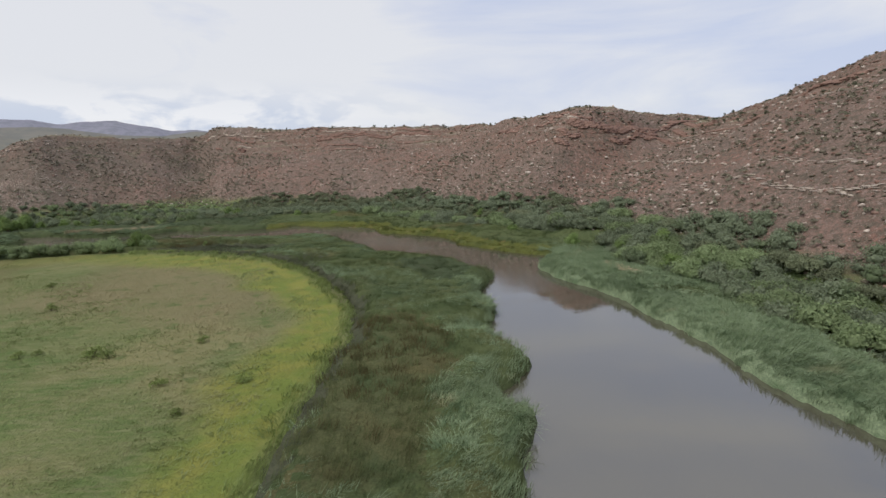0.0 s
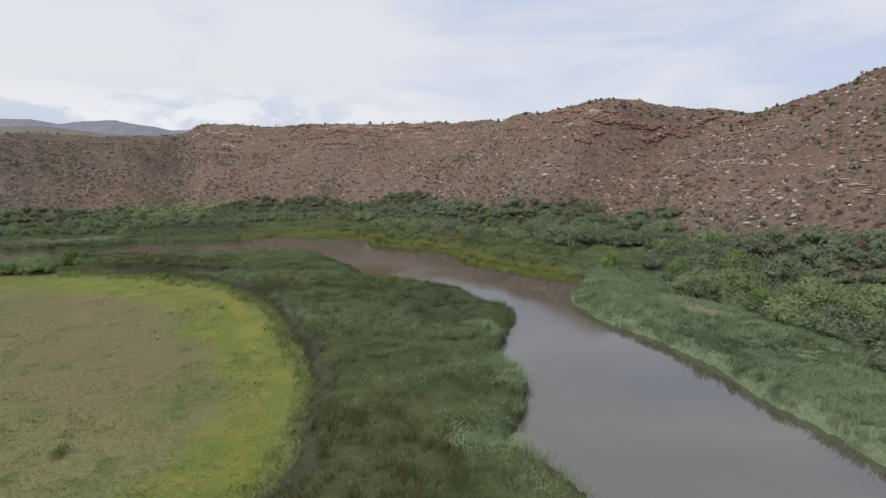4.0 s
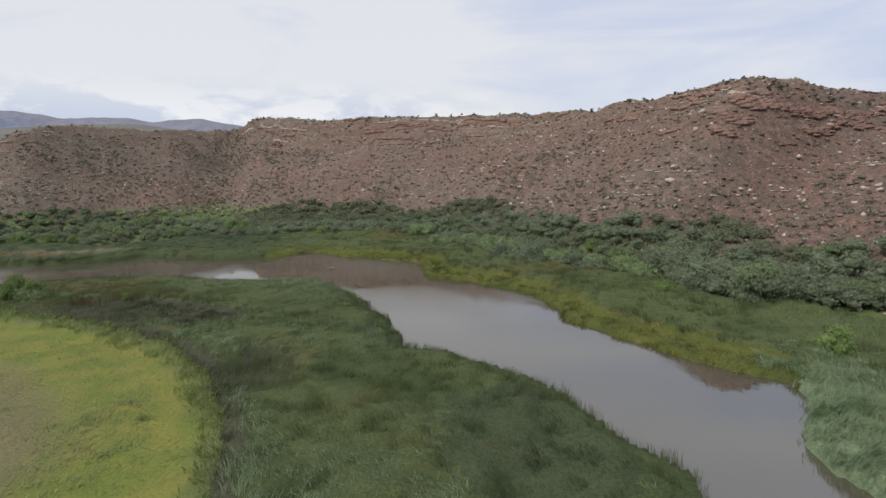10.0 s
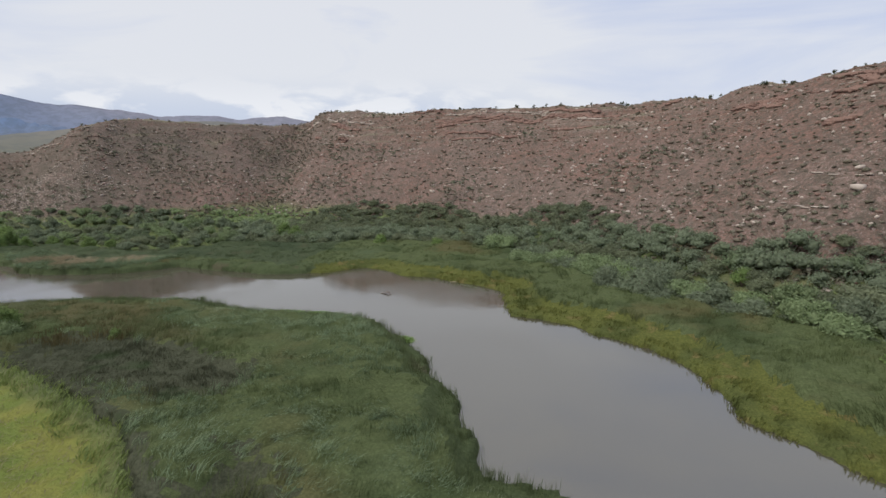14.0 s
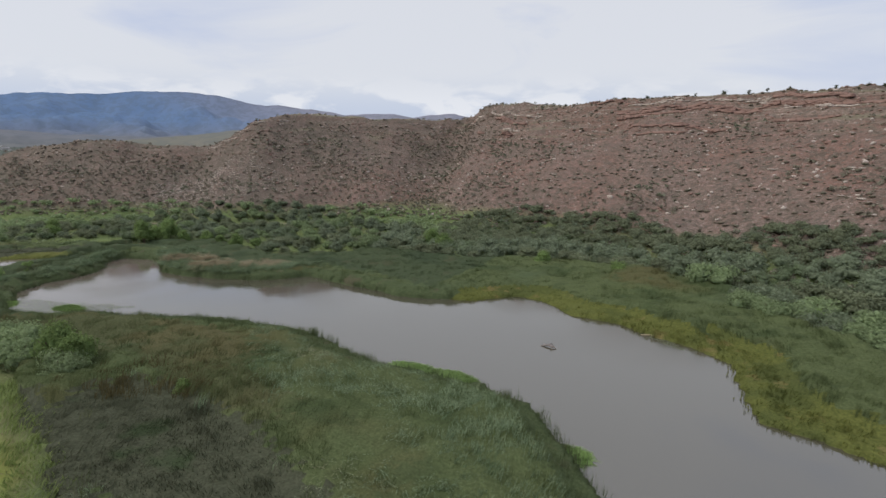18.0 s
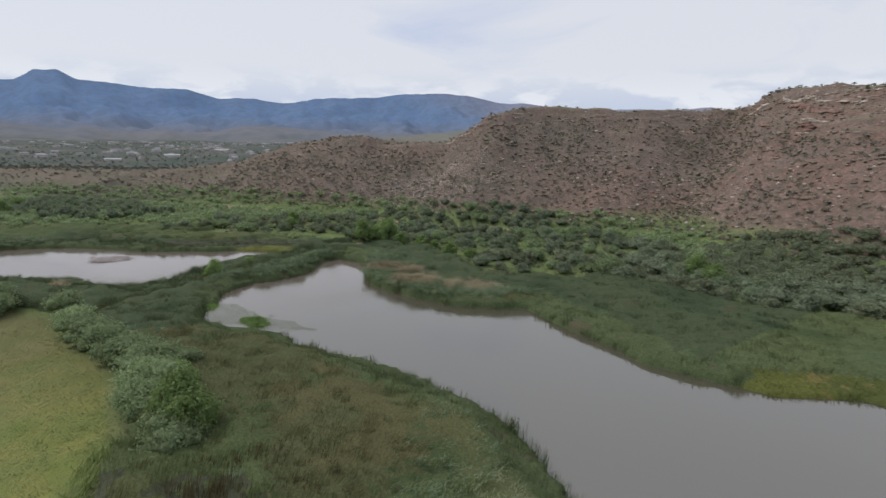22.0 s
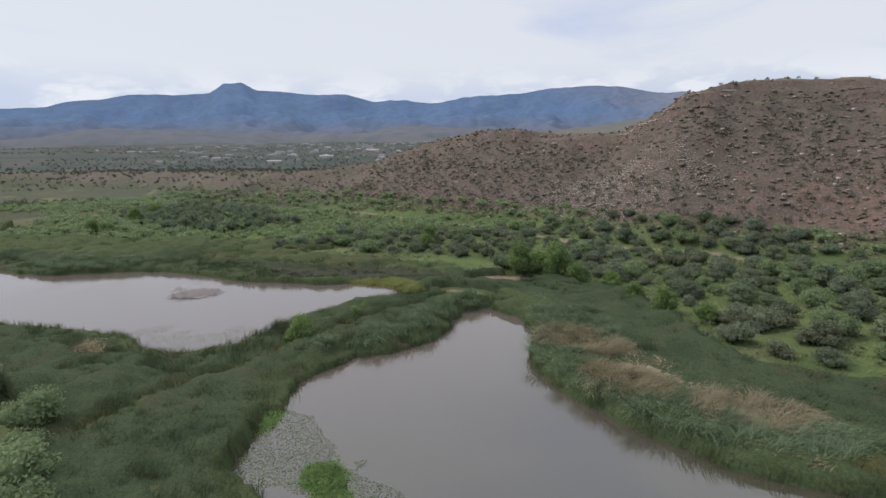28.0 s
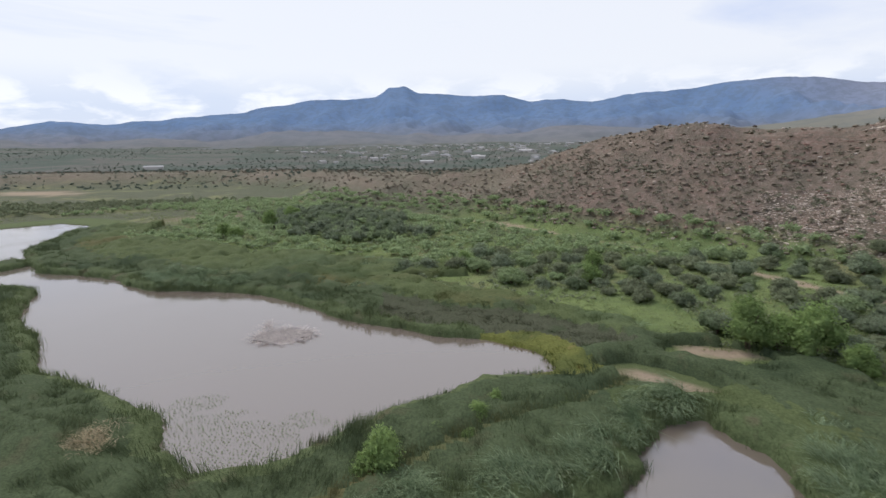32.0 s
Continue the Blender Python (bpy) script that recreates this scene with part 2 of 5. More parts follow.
def drop(px, py, pz, where=None):
    ix, iy = np.round(px - X0).astype(int).ravel(), np.round(py - Y0).astype(int).ravel()
    ok = (ix >= 0) & (iy >= 0) & (ix < GX.shape[1]) & (iy < GX.shape[0])
    ix, iy, pz = ix[ok], iy[ok], pz.ravel()[ok]
    if where is not None:
        ok = where[iy, ix]
        ix, iy, pz = ix[ok], iy[ok], pz[ok]
    np.add.at(zsum, (iy, ix), pz)
    np.add.at(zcnt, (iy, ix), 1)


u = np.linspace(0, 1, 160)[None, :]
prof = np.where(u < 0.12, 0.65 * u, 0.078 + (u - 0.12) * 1.0)
prof = np.where(u > 0.86, 0.818 + (u - 0.86) * 1.3, prof)
drop(fx[:, None] + (cx - fx)[:, None] * u, fy[:, None] + (cy - fy)[:, None] * u, fz + (cz - fz)[:, None] * prof)
arc = np.concatenate([[0], np.cumsum(np.hypot(np.diff((fx + cx) / 2), np.diff((fy + cy) / 2)))])
ARC, UPS = np.zeros(GX.shape), np.zeros(GX.shape)
jx = np.clip(np.round(fx[:, None] + (cx - fx)[:, None] * u - X0).astype(int), 0, GX.shape[1] - 1)
jy = np.clip(np.round(fy[:, None] + (cy - fy)[:, None] * u - Y0).astype(int), 0, GX.shape[0] - 1)
ARC[jy, jx], UPS[jy, jx] = arc[:, None] + 0 * u, u + 0 * arc[:, None]
STREAK = np.where(ARC > 0, fnoise(ARC, 14 * UPS, 3.2, 34, 2), 0)
RIM = np.where(ARC > 0, sstep(0.70, 0.84, UPS), 0)
for _ in range(2):
    P, R = np.pad(STREAK, 1, mode="edge"), np.pad(RIM, 1, mode="edge")
    STREAK = (P[:-2, 1:-1] + P[2:, 1:-1] + P[1:-1, :-2] + P[1:-1, 2:] + 2 * P[1:-1, 1:-1]) / 6
    RIM = (R[:-2, 1:-1] + R[2:, 1:-1] + R[1:-1, :-2] + R[1:-1, 2:] + 2 * R[1:-1, 1:-1]) / 6
free = (zcnt == 0) & ~inside_feet
v = np.linspace(0.5, 260, 300)[None, :]
ln = np.hypot(cx - fx, cy - fy)
drop(cx[:, None] + ((cx - fx) / ln)[:, None] * v, cy[:, None] + ((cy - fy) / ln)[:, None] * v, cz[:, None] - 0.03 * v + 0 * cz[:, None], free)
BASE = 0.35 + 1.25 * sstep(4, 40, D_W) + 0.12 * fnoise(GX, GY, 14, 9, 3)
H = np.where(inside_feet, BASE, np.where(zcnt > 0, zsum / np.maximum(zcnt, 1), np.nan))
for _ in range(400):
    bad = np.isnan(H)
    if not bad.any():
        break
    P = np.pad(H, 1, constant_values=np.nan)
    st = np.stack([P[:-2, 1:-1], P[2:, 1:-1], P[1:-1, :-2], P[1:-1, 2:]])
    cnt = (~np.isnan(st)).sum(0)
    H = np.where(bad & (cnt > 0), np.nansum(st, 0) / np.maximum(cnt, 1), H)
H = np.where(np.isnan(H), 10.0, H)
ravine = (np.hypot((GX - 68) / 42, (GY - 195) / 40) < 1) & ~inside_feet
for n in range(90):
    P = np.pad(H, 1, mode="edge")
    S = (P[:-2, 1:-1] + P[2:, 1:-1] + P[1:-1, :-2] + P[1:-1, 2:] + 4 * P[1:-1, 1:-1]) / 8
    H = np.where(ravine if n >= 8 else ~inside_feet, S, H)
HILLY = sstep(1.8, 5.0, H) * (~inside_feet)
# rills, bumps and rock benches
rill = np.abs(fnoise(GX, GY, 26, 21, 3))
H = H + HILLY * (1.5 - 4.0 * rill) * 0.55 + HILLY * 0.45 * fnoise(GX, GY, 5, 31, 3) + HILLY * 0.4 * STREAK
band = H + 1.8 * fnoise(GX, GY, 70, 41, 3)
stepped = np.floor(band / 3.3) * 3.3 + 3.3 * sstep(0.55, 0.98, (band / 3.3) % 1.0) - (band - H)
rock = sstep(20, 30, H) * np.clip(fnoise(GX, GY, 34, 51, 2) * 0.8 + 0.5, 0, 1)
H = H + HILLY * (stepped - H) * (0.06 + 0.42 * rock)
# meadow stands a little proud, ponds are dug
H = np.where(D_M < 0, 0.45 + 0.12 * fnoise(GX, GY, 9, 61, 3) + 0 * H, H) * sstep(-3, 3, -D_M) + H * (1 - sstep(-3, 3, -D_M))
H = np.where(D_W < 3, H * sstep(0, 3, D_W) + (-1.4 + 1.62 * sstep(-2.0, 0.6, D_W)) * (1 - sstep(0, 3, D_W)), H)


def far_z(x, y):
    r = np.hypot(x + 60, y - 130)
    return 9 + 0.028 * np.clip(r - 520, 0, 1500) + 3.5 * fnoise(x, y, 420, 71, 3) * sstep(500, 1100, r)


def sample(field, x, y):
    x, y = np.clip(np.asarray(x, float), X0, X1 - 0.01) - X0, np.clip(np.asarray(y, float), Y0, Y1 - 0.01) - Y0
    i, j = x.astype(int), y.astype(int)
    a, b = x - i, y - j
    return (field[j, i] * (1 - a) + field[j, i + 1] * a) * (1 - b) + (field[j + 1, i] * (1 - a) + field[j + 1, i + 1] * a) * b


def ground_z(x, y):
    x, y = np.asarray(x, float), np.asarray(y, float)
    out = np.maximum(np.maximum(X0 - x, x - X1), np.maximum(Y0 - y, y - Y1))
    k = sstep(-20, 260, out)
    return sample(H, x, y) * (1 - k) + far_z(x, y) * k


# ---- materials ----
def material(name, rough=0.9, spec=0.2):
    m = bpy.data.materials.new(name)
    m.use_nodes = True
    b = m.node_tree.nodes["Principled BSDF"]
    b.inputs["Roughness"].default_value = rough
    b.inputs["Specular IOR Level"].default_value = spec
    return m, m.node_tree, b


def place(nt):
    return nt.nodes.new("ShaderNodeNewGeometry").outputs["Position"]


def tex(nt, scale, detail=4.0, rough=0.55, stretch=None, distort=0.0):
    n = nt.nodes.new("ShaderNodeTexNoise")
    n.inputs["Scale"].default_value, n.inputs["Detail"].default_value = scale, detail
    n.inputs["Roughness"].default_value, n.inputs["Distortion"].default_value = rough, distort
    src = place(nt)
    if stretch:
        mp = nt.nodes.new("ShaderNodeMapping")
        mp.inputs["Scale"].default_value = stretch
        nt.links.new(src, mp.inputs[0])
        src = mp.outputs[0]
    nt.links.new(src, n.inputs["Vector"])
    return n.outputs[0]


def ramp(nt, src, *stops):
    r = nt.nodes.new("ShaderNodeValToRGB")
    e = r.color_ramp.elements
    while len(e) < len(stops):
        e.new(0.5)
    for el, (p, c) in zip(e, stops):
        el.position, el.color = p, (*c, 1) if len(c) == 3 else c
    nt.links.new(src, r.inputs[0])
    return r.outputs[0]


def mix(nt, fac, a, b, mode="MIX"):
    n = nt.nodes.new("ShaderNodeMixRGB")
    n.blend_type = mode
    for s, i in ((fac, 0), (a, 1), (b, 2)):
        if isinstance(s, (int, float)):
            n.inputs[i].default_value = s
        elif isinstance(s, tuple):
            n.inputs[i].default_value = (*s, 1)
        else:
            nt.links.new(s, n.inputs[i])
    return n.outputs[0]


def attr(nt, name):
    n = nt.nodes.new("ShaderNodeAttribute")
    n.attribute_name = name
    return n.outputs["Fac"]


def bump(nt, bsdf, src, strength, dist):
    n = nt.nodes.new("ShaderNodeBump")
    n.inputs["Strength"].default_value, n.inputs["Distance"].default_value = strength, dist
    nt.links.new(src, n.inputs["Height"])
    nt.links.new(n.outputs[0], bsdf.inputs["Normal"])


def island(nt):
    return nt.nodes.new("ShaderNodeNewGeometry").outputs["Random Per Island"]


def ground_material():
    m, nt, b = material("ground_cover", 0.95, 0.1)
    soil = mix(nt, tex(nt, 0.4, 6), (0.282, 0.135, 0.098), (0.238, 0.146, 0.116))
    soil = mix(nt, ramp(nt, tex(nt, 0.03, 4), (0.42, (0, 0, 0)), (0.60, (0.8, 0.8, 0.8))), soil, (0.255, 0.188, 0.156))
    soil = mix(nt, ramp(nt, tex(nt, 0.022, 3, distort=0.5), (0.56, (0, 0, 0)), (0.70, (0.7, 0.7, 0.7))), soil, (0.282, 0.143, 0.108))
    soil = mix(nt, ramp(nt, tex(nt, 1.3, 5), (0.46, (0, 0, 0)), (0.56, (0.85, 0.85, 0.85))), soil, (0.158, 0.103, 0.079))
    soil = mix(nt, ramp(nt, tex(nt, 0.16, 4), (0.50, (0, 0, 0)), (0.64, (0.6, 0.6, 0.6))), soil, (0.131, 0.097, 0.077))
    soil = mix(nt, ramp(nt, tex(nt, 4.0, 3), (0.60, (0, 0, 0)), (0.67, (0.9, 0.9, 0.9))), soil, (0.452, 0.354, 0.312))
    strata = ramp(nt, tex(nt, 0.55, 3, stretch=(0.05, 0.05, 1.6)), (0.42, (0.260, 0.110, 0.078)), (0.5, (0.372, 0.265, 0.210)), (0.58, (0.238, 0.117, 0.083)))
    soil = mix(nt, attr(nt, "dry"), soil, mix(nt, ramp(nt, tex(nt, 0.25, 6), (0.42, (0, 0, 0)), (0.58, (1, 1, 1))), (0.184, 0.140, 0.112), (0.105, 0.097, 0.071)))
    soil = mix(nt, attr(nt, "bench"), soil, mix(nt, ramp(nt, tex(nt, 0.06, 6, 0.6), (0.40, (0, 0, 0)), (0.60, (1, 1, 1))), (0.185, 0.165, 0.112), (0.118, 0.122, 0.078)))
    soil = mix(nt, attr(nt, "wash"), soil, mix(nt, tex(nt, 0.9, 5), (0.270, 0.171, 0.137), (0.222, 0.150, 0.124)))
    soil = mix(nt, attr(nt, "cliff"), soil, strata)
    bands = ramp(nt, tex(nt, 0.8, 4, stretch=(0.03, 0.03, 1.5), distort=0.3), (0.36, (0.15, 0.082, 0.062)), (0.44, (0.27, 0.155, 0.115)), (0.50, (0.17, 0.10, 0.078)), (0.57, (0.36, 0.285, 0.225)), (0.64, (0.20, 0.115, 0.088)))
    soil = mix(nt, attr(nt, "rim"), soil, bands)
    soil = mix(nt, ramp(nt, tex(nt, 0.55, 8, 0.75), (0.50, (0, 0, 0)), (0.58, (0.8, 0.8, 0.8))), soil, (0.093, 0.083, 0.061))
    soil = mix(nt, ramp(nt, tex(nt, 0.9, 8, 0.8), (0.57, (0, 0, 0)), (0.63, (0.6, 0.6, 0.6))), soil, (0.359, 0.295, 0.263))
    soil = mix(nt, ramp(nt, tex(nt, 1.7, 6, 0.8), (0.47, (0, 0, 0)), (0.55, (0.78, 0.78, 0.78))), soil, (0.118, 0.098, 0.073))
    soil = mix(nt, ramp(nt, tex(nt, 2.6, 5, 0.8), (0.58, (0, 0, 0)), (0.63, (0.8, 0.8, 0.8))), soil, (0.36, 0.30, 0.25))
    soil = mix(nt, attr(nt, "top"), soil, mix(nt, tex(nt, 0.8, 4), (0.13, 0.13, 0.075), (0.24, 0.20, 0.14)))
    flat = mix(nt, ramp(nt, tex(nt, 0.09, 5), (0.40, (0, 0, 0)), (0.60, (1, 1, 1))), (0.109, 0.148, 0.055), (0.167, 0.208, 0.076))
    flat = mix(nt, ramp(nt, tex(nt, 0.9, 5), (0.45, (0, 0, 0)), (0.62, (0.7, 0.7, 0.7))), flat, (0.112, 0.139, 0.058))
    flat = mix(nt, attr(nt, "dry"), flat, mix(nt, tex(nt, 0.3, 4), (0.121, 0.118, 0.079), (0.086, 0.101, 0.058)))
    flat = mix(nt, ramp(nt, tex(nt, 0.05, 4, distort=1.0), (0.55, (0, 0, 0)), (0.68, (1, 1, 1))), flat, (0.182, 0.182, 0.090))
    mead = mix(nt, ramp(nt, tex(nt, 0.055, 5, distort=0.6), (0.42, (0, 0, 0)), (0.58, (1, 1, 1))), (0.116, 0.163, 0.053), (0.219, 0.206, 0.095))
    mead = mix(nt, ramp(nt, tex(nt, 1.2, 6, stretch=(0.5, 1.6, 1)), (0.42, (0, 0, 0)), (0.65, (0.55, 0.55, 0.55))), mead, (0.241, 0.232, 0.120))
    mead = mix(nt, attr(nt, "straw"), mead, mix(nt, tex(nt, 0.5, 5), (0.232, 0.194, 0.107), (0.181, 0.163, 0.082)))
    mead = mix(nt, ramp(nt, tex(nt, 0.35, 5), (0.58, (0, 0, 0)), (0.66, (0.7, 0.7, 0.7))), mead, (0.103, 0.142, 0.047))
    mead = mix(nt, attr(nt, "late"), mead, mix(nt, ramp(nt, tex(nt, 0.12, 5, distort=0.8), (0.42, (0, 0, 0)), (0.60, (1, 1, 1))), (0.12, 0.128, 0.05), (0.175, 0.158, 0.075)))
    mead = mix(nt, attr(nt, "fringe"), mead, mix(nt, ramp(nt, tex(nt, 0.3, 5), (0.40, (0, 0, 0)), (0.60, (1, 1, 1))), (0.162, 0.202, 0.047), (0.228, 0.232, 0.058)))
    col = mix(nt, attr(nt, "hill"), flat, soil)
    col = mix(nt, attr(nt, "marsh"), col, mix(nt, tex(nt, 0.6, 5), (0.085, 0.105, 0.045), (0.125, 0.15, 0.065)))
    col = mix(nt, attr(nt, "meadow"), col, mead)
    col = mix(nt, attr(nt, "mud"), col, mix(nt, tex(nt, 0.8, 4), (0.05, 0.052, 0.034), (0.075, 0.075, 0.05)))
    col = mix(nt, attr(nt, "sand"), col, mix(nt, tex(nt, 1.5, 4), (0.34, 0.27, 0.19), (0.26, 0.20, 0.14)))
    dist = ramp(nt, tex(nt, 0.006, 7, 0.65), (0.36, (0.105, 0.10, 0.085)), (0.46, (0.07, 0.09, 0.07)), (0.56, (0.12, 0.113, 0.097)), (0.66, (0.075, 0.095, 0.073)))
    col = mix(nt, attr(nt, "far"), col, dist)
    nt.links.new(col, b.inputs["Base Color"])
    bump(nt, b, tex(nt, 2.0, 7, 0.65), 0.9, 0.5)
    return m


def leaf_material(name, dark, light, patch=None, rough=0.85, fine=6.0, thin=0.38):
    m, nt, b = material(name, rough, 0.12)
    col = mix(nt, mix(nt, 0.5, island(nt), ramp(nt, tex(nt, 2.6, 3), (0.36, (0, 0, 0)), (0.64, (1, 1, 1)))), dark, light)
    for sc, lo, c in patch or ():
        col = mix(nt, ramp(nt, tex(nt, sc, 3), (lo, (0, 0, 0)), (lo + 0.1, (0.85, 0.85, 0.85))), col, c)
    col = mix(nt, 1.0, col, ramp(nt, tex(nt, fine, 2), (0.34, (0.74, 0.74, 0.74)), (0.66, (1.16, 1.16, 1.16))), "MULTIPLY")
    hs, vr = nt.nodes.new("ShaderNodeHueSaturation"), nt.nodes.new("ShaderNodeMapRange")
    vr.inputs["To Min"].default_value, vr.inputs["To Max"].default_value = 0.85, 1.18
    nt.links.new(nt.nodes.new("ShaderNodeObjectInfo").outputs["Random"], vr.inputs["Value"])
    nt.links.new(vr.outputs[0], hs.inputs["Value"])
    nt.links.new(col, hs.inputs["Color"])
    nt.links.new(hs.outputs[0], b.inputs["Base Color"])
    through_leaf = nt.nodes.new("ShaderNodeBsdfTranslucent")
    nt.links.new(hs.outputs[0], through_leaf.inputs["Color"])
    both = nt.nodes.new("ShaderNodeMixShader")
    both.inputs[0].default_value = thin
    nt.links.new(b.outputs[0], both.inputs[1])
    nt.links.new(through_leaf.outputs[0], both.inputs[2])
    nt.links.new(both.outputs[0], nt.nodes["Material Output"].inputs["Surface"])
    return m


def plain_material(name, a, c, scale=0.8, rough=0.8):
    m, nt, b = material(name, rough, 0.25)
    nt.links.new(mix(nt, tex(nt, scale, 4), a, c), b.inputs["Base Color"])
    return m


def stone_material(name, a, c, scale=1.5):
    m, nt, b = material(name, 0.9, 0.15)
    col = mix(nt, tex(nt, scale, 5), a, c)
    col = mix(nt, island(nt), col, mix(nt, 0.7, col, (1.25, 1.2, 1.15), "MULTIPLY"))
    nt.links.new(col, b.inputs["Base Color"])
    bump(nt, b, tex(nt, scale * 4, 4), 0.5, 0.1)
    return m


def water_material(name, a, c):
    m, nt, b = material(name, 0.05, 0.5)
    col = mix(nt, tex(nt, 0.05, 3), a, c)
    silt, ends = nt.nodes.new("ShaderNodeSeparateXYZ"), nt.nodes.new("ShaderNodeMapRange")
    nt.links.new(place(nt), silt.inputs[0])
    ends.inputs["From Min"].default_value, ends.inputs["From Max"].default_value = -92, -132
    nt.links.new(silt.outputs[0], ends.inputs[0])
    col = mix(nt, ends.outputs[0], col, (0.138, 0.109, 0.09))
    nt.links.new(col, b.inputs["Base Color"])
    b.inputs["IOR"].default_value = 2.3
    nt.links.new(ramp(nt, tex(nt, 0.03, 3, distort=0.8), (0.42, (0.03, 0.03, 0.03)), (0.62, (0.17, 0.17, 0.17))), b.inputs["Roughness"])
    bump(nt, b, tex(nt, 0.7, 3, stretch=(1.0, 1.0, 1.0)), 0.06, 0.1)
    return m


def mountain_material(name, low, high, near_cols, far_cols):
    """Far slopes with haze painted in as colour and glow: the pair of colours below low, the other above high."""
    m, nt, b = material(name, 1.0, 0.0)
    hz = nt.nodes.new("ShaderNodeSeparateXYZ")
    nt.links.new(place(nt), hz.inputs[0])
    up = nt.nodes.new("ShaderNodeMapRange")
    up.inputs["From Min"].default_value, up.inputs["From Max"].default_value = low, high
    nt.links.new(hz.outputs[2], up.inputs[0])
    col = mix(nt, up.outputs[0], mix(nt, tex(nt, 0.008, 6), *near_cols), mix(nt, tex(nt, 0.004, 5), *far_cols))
    # greyer towards the north: another tone of haze put into the colour
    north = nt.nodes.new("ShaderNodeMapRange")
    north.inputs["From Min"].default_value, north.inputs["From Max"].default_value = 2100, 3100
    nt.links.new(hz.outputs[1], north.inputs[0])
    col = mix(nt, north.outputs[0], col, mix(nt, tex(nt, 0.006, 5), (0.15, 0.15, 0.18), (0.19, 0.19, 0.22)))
    col = mix(nt, ramp(nt, tex(nt, 0.02, 7, 0.7), (0.46, (0, 0, 0)), (0.56, (0.5, 0.5, 0.5))), col, mix(nt, 0.55, col, (0.07, 0.085, 0.09)))
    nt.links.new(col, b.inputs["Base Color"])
    # faint glow painted in for haze; the slopes are no light source
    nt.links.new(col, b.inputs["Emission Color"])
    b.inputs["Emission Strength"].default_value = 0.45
    return m


def bark_material():
    m, nt, b = material("bark", 0.9, 0.1)
    nt.links.new(mix(nt, tex(nt, 6, 4, stretch=(1, 1, 0.2)), (0.10, 0.075, 0.05), (0.20, 0.16, 0.12)), b.inputs["Base Color"])
    return m


M_GROUND, M_BARK = ground_material(), bark_material()
M_WATER = water_material("pond_water", (0.067, 0.060, 0.041), (0.079, 0.071, 0.050))
M_SILT = water_material("silty_pond_water", (0.122, 0.096, 0.086), (0.145, 0.115, 0.103))
# distant haze is mixed into these colours, and all three glow a little
M_RANGE = mountain_material("painted_haze_range", 70, 230, ((0.145, 0.132, 0.128), (0.095, 0.11, 0.135)), ((0.072, 0.118, 0.200), (0.112, 0.156, 0.236)))
M_MIDHILL = mountain_material("glowing_scrub_hill", 40, 110, ((0.15, 0.135, 0.11), (0.10, 0.11, 0.085)), ((0.16, 0.145, 0.125), (0.12, 0.125, 0.115)))
M_FOOTHILL = mountain_material("painted_haze_foothill", 25, 95, ((0.095, 0.106, 0.102), (0.133, 0.123, 0.116)), ((0.146, 0.136, 0.135), (0.099, 0.114, 0.135)))
M_REED = leaf_material("reed_blade", (0.083, 0.106, 0.042), (0.130, 0.157, 0.066), [(0.05, 0.54, (0.130, 0.120, 0.051)), (0.035, 0.55, (0.106, 0.139, 0.068)), (0.09, 0.54, (0.070, 0.096, 0.039)), (0.4, 0.56, (0.085, 0.109, 0.046))])
M_PALE = leaf_material("lodged_reed_blade", (0.159, 0.222, 0.118), (0.317, 0.389, 0.230), [(0.12, 0.62, (0.381, 0.373, 0.222)), (0.3, 0.56, (0.143, 0.203, 0.105))])
M_RUSH = leaf_material("dark_rush_blade", (0.072, 0.082, 0.048), (0.118, 0.122, 0.075), [(0.2, 0.58, (0.062, 0.088, 0.038))])
M_ORANGE = leaf_material("rusty_reed_blade", (0.105, 0.092, 0.038), (0.145, 0.122, 0.055))
M_BROWN = leaf_material("brown_reed_blade", (0.095, 0.106, 0.047), (0.143, 0.150, 0.067), [(0.1, 0.52, (0.137, 0.125, 0.056)), (0.22, 0.56, (0.085, 0.114, 0.048))])
M_DARK = leaf_material("dark_reed_blade", (0.066, 0.088, 0.044), (0.104, 0.130, 0.063), [(0.09, 0.54, (0.058, 0.08, 0.04)), (0.3, 0.6, (0.098, 0.104, 0.055))])
M_STRAW = leaf_material("dead_reed_stalk", (0.352, 0.296, 0.184), (0.528, 0.456, 0.304))
M_MARGIN = leaf_material("waterside_reed_blade", (0.08, 0.105, 0.046), (0.13, 0.158, 0.072), [(0.25, 0.6, (0.115, 0.105, 0.062))])
M_SEDGE = leaf_material("sedge_blade", (0.131, 0.149, 0.039), (0.206, 0.214, 0.059), [(0.15, 0.5, (0.113, 0.133, 0.041)), (0.5, 0.6, (0.248, 0.202, 0.077))])
M_FORB = leaf_material("forb_leaf", (0.15, 0.20, 0.055), (0.27, 0.32, 0.12))
M_GRASS = leaf_material("meadow_grass", (0.17, 0.21, 0.08), (0.25, 0.28, 0.125), [(0.055, 0.56, (0.27, 0.25, 0.13))])
M_LATE = leaf_material("late_grass", (0.125, 0.13, 0.05), (0.19, 0.18, 0.08), [(0.12, 0.56, (0.20, 0.165, 0.09))])
M_RIPE = leaf_material("ripe_grass", (0.25, 0.22, 0.12), (0.34, 0.30, 0.17), [(0.09, 0.6, (0.20, 0.22, 0.095))])
M_WILLOW = leaf_material("willow_leaf", (0.178, 0.215, 0.135), (0.265, 0.305, 0.195), [(0.11, 0.54, (0.178, 0.228, 0.118))], fine=2.2, thin=0.48)
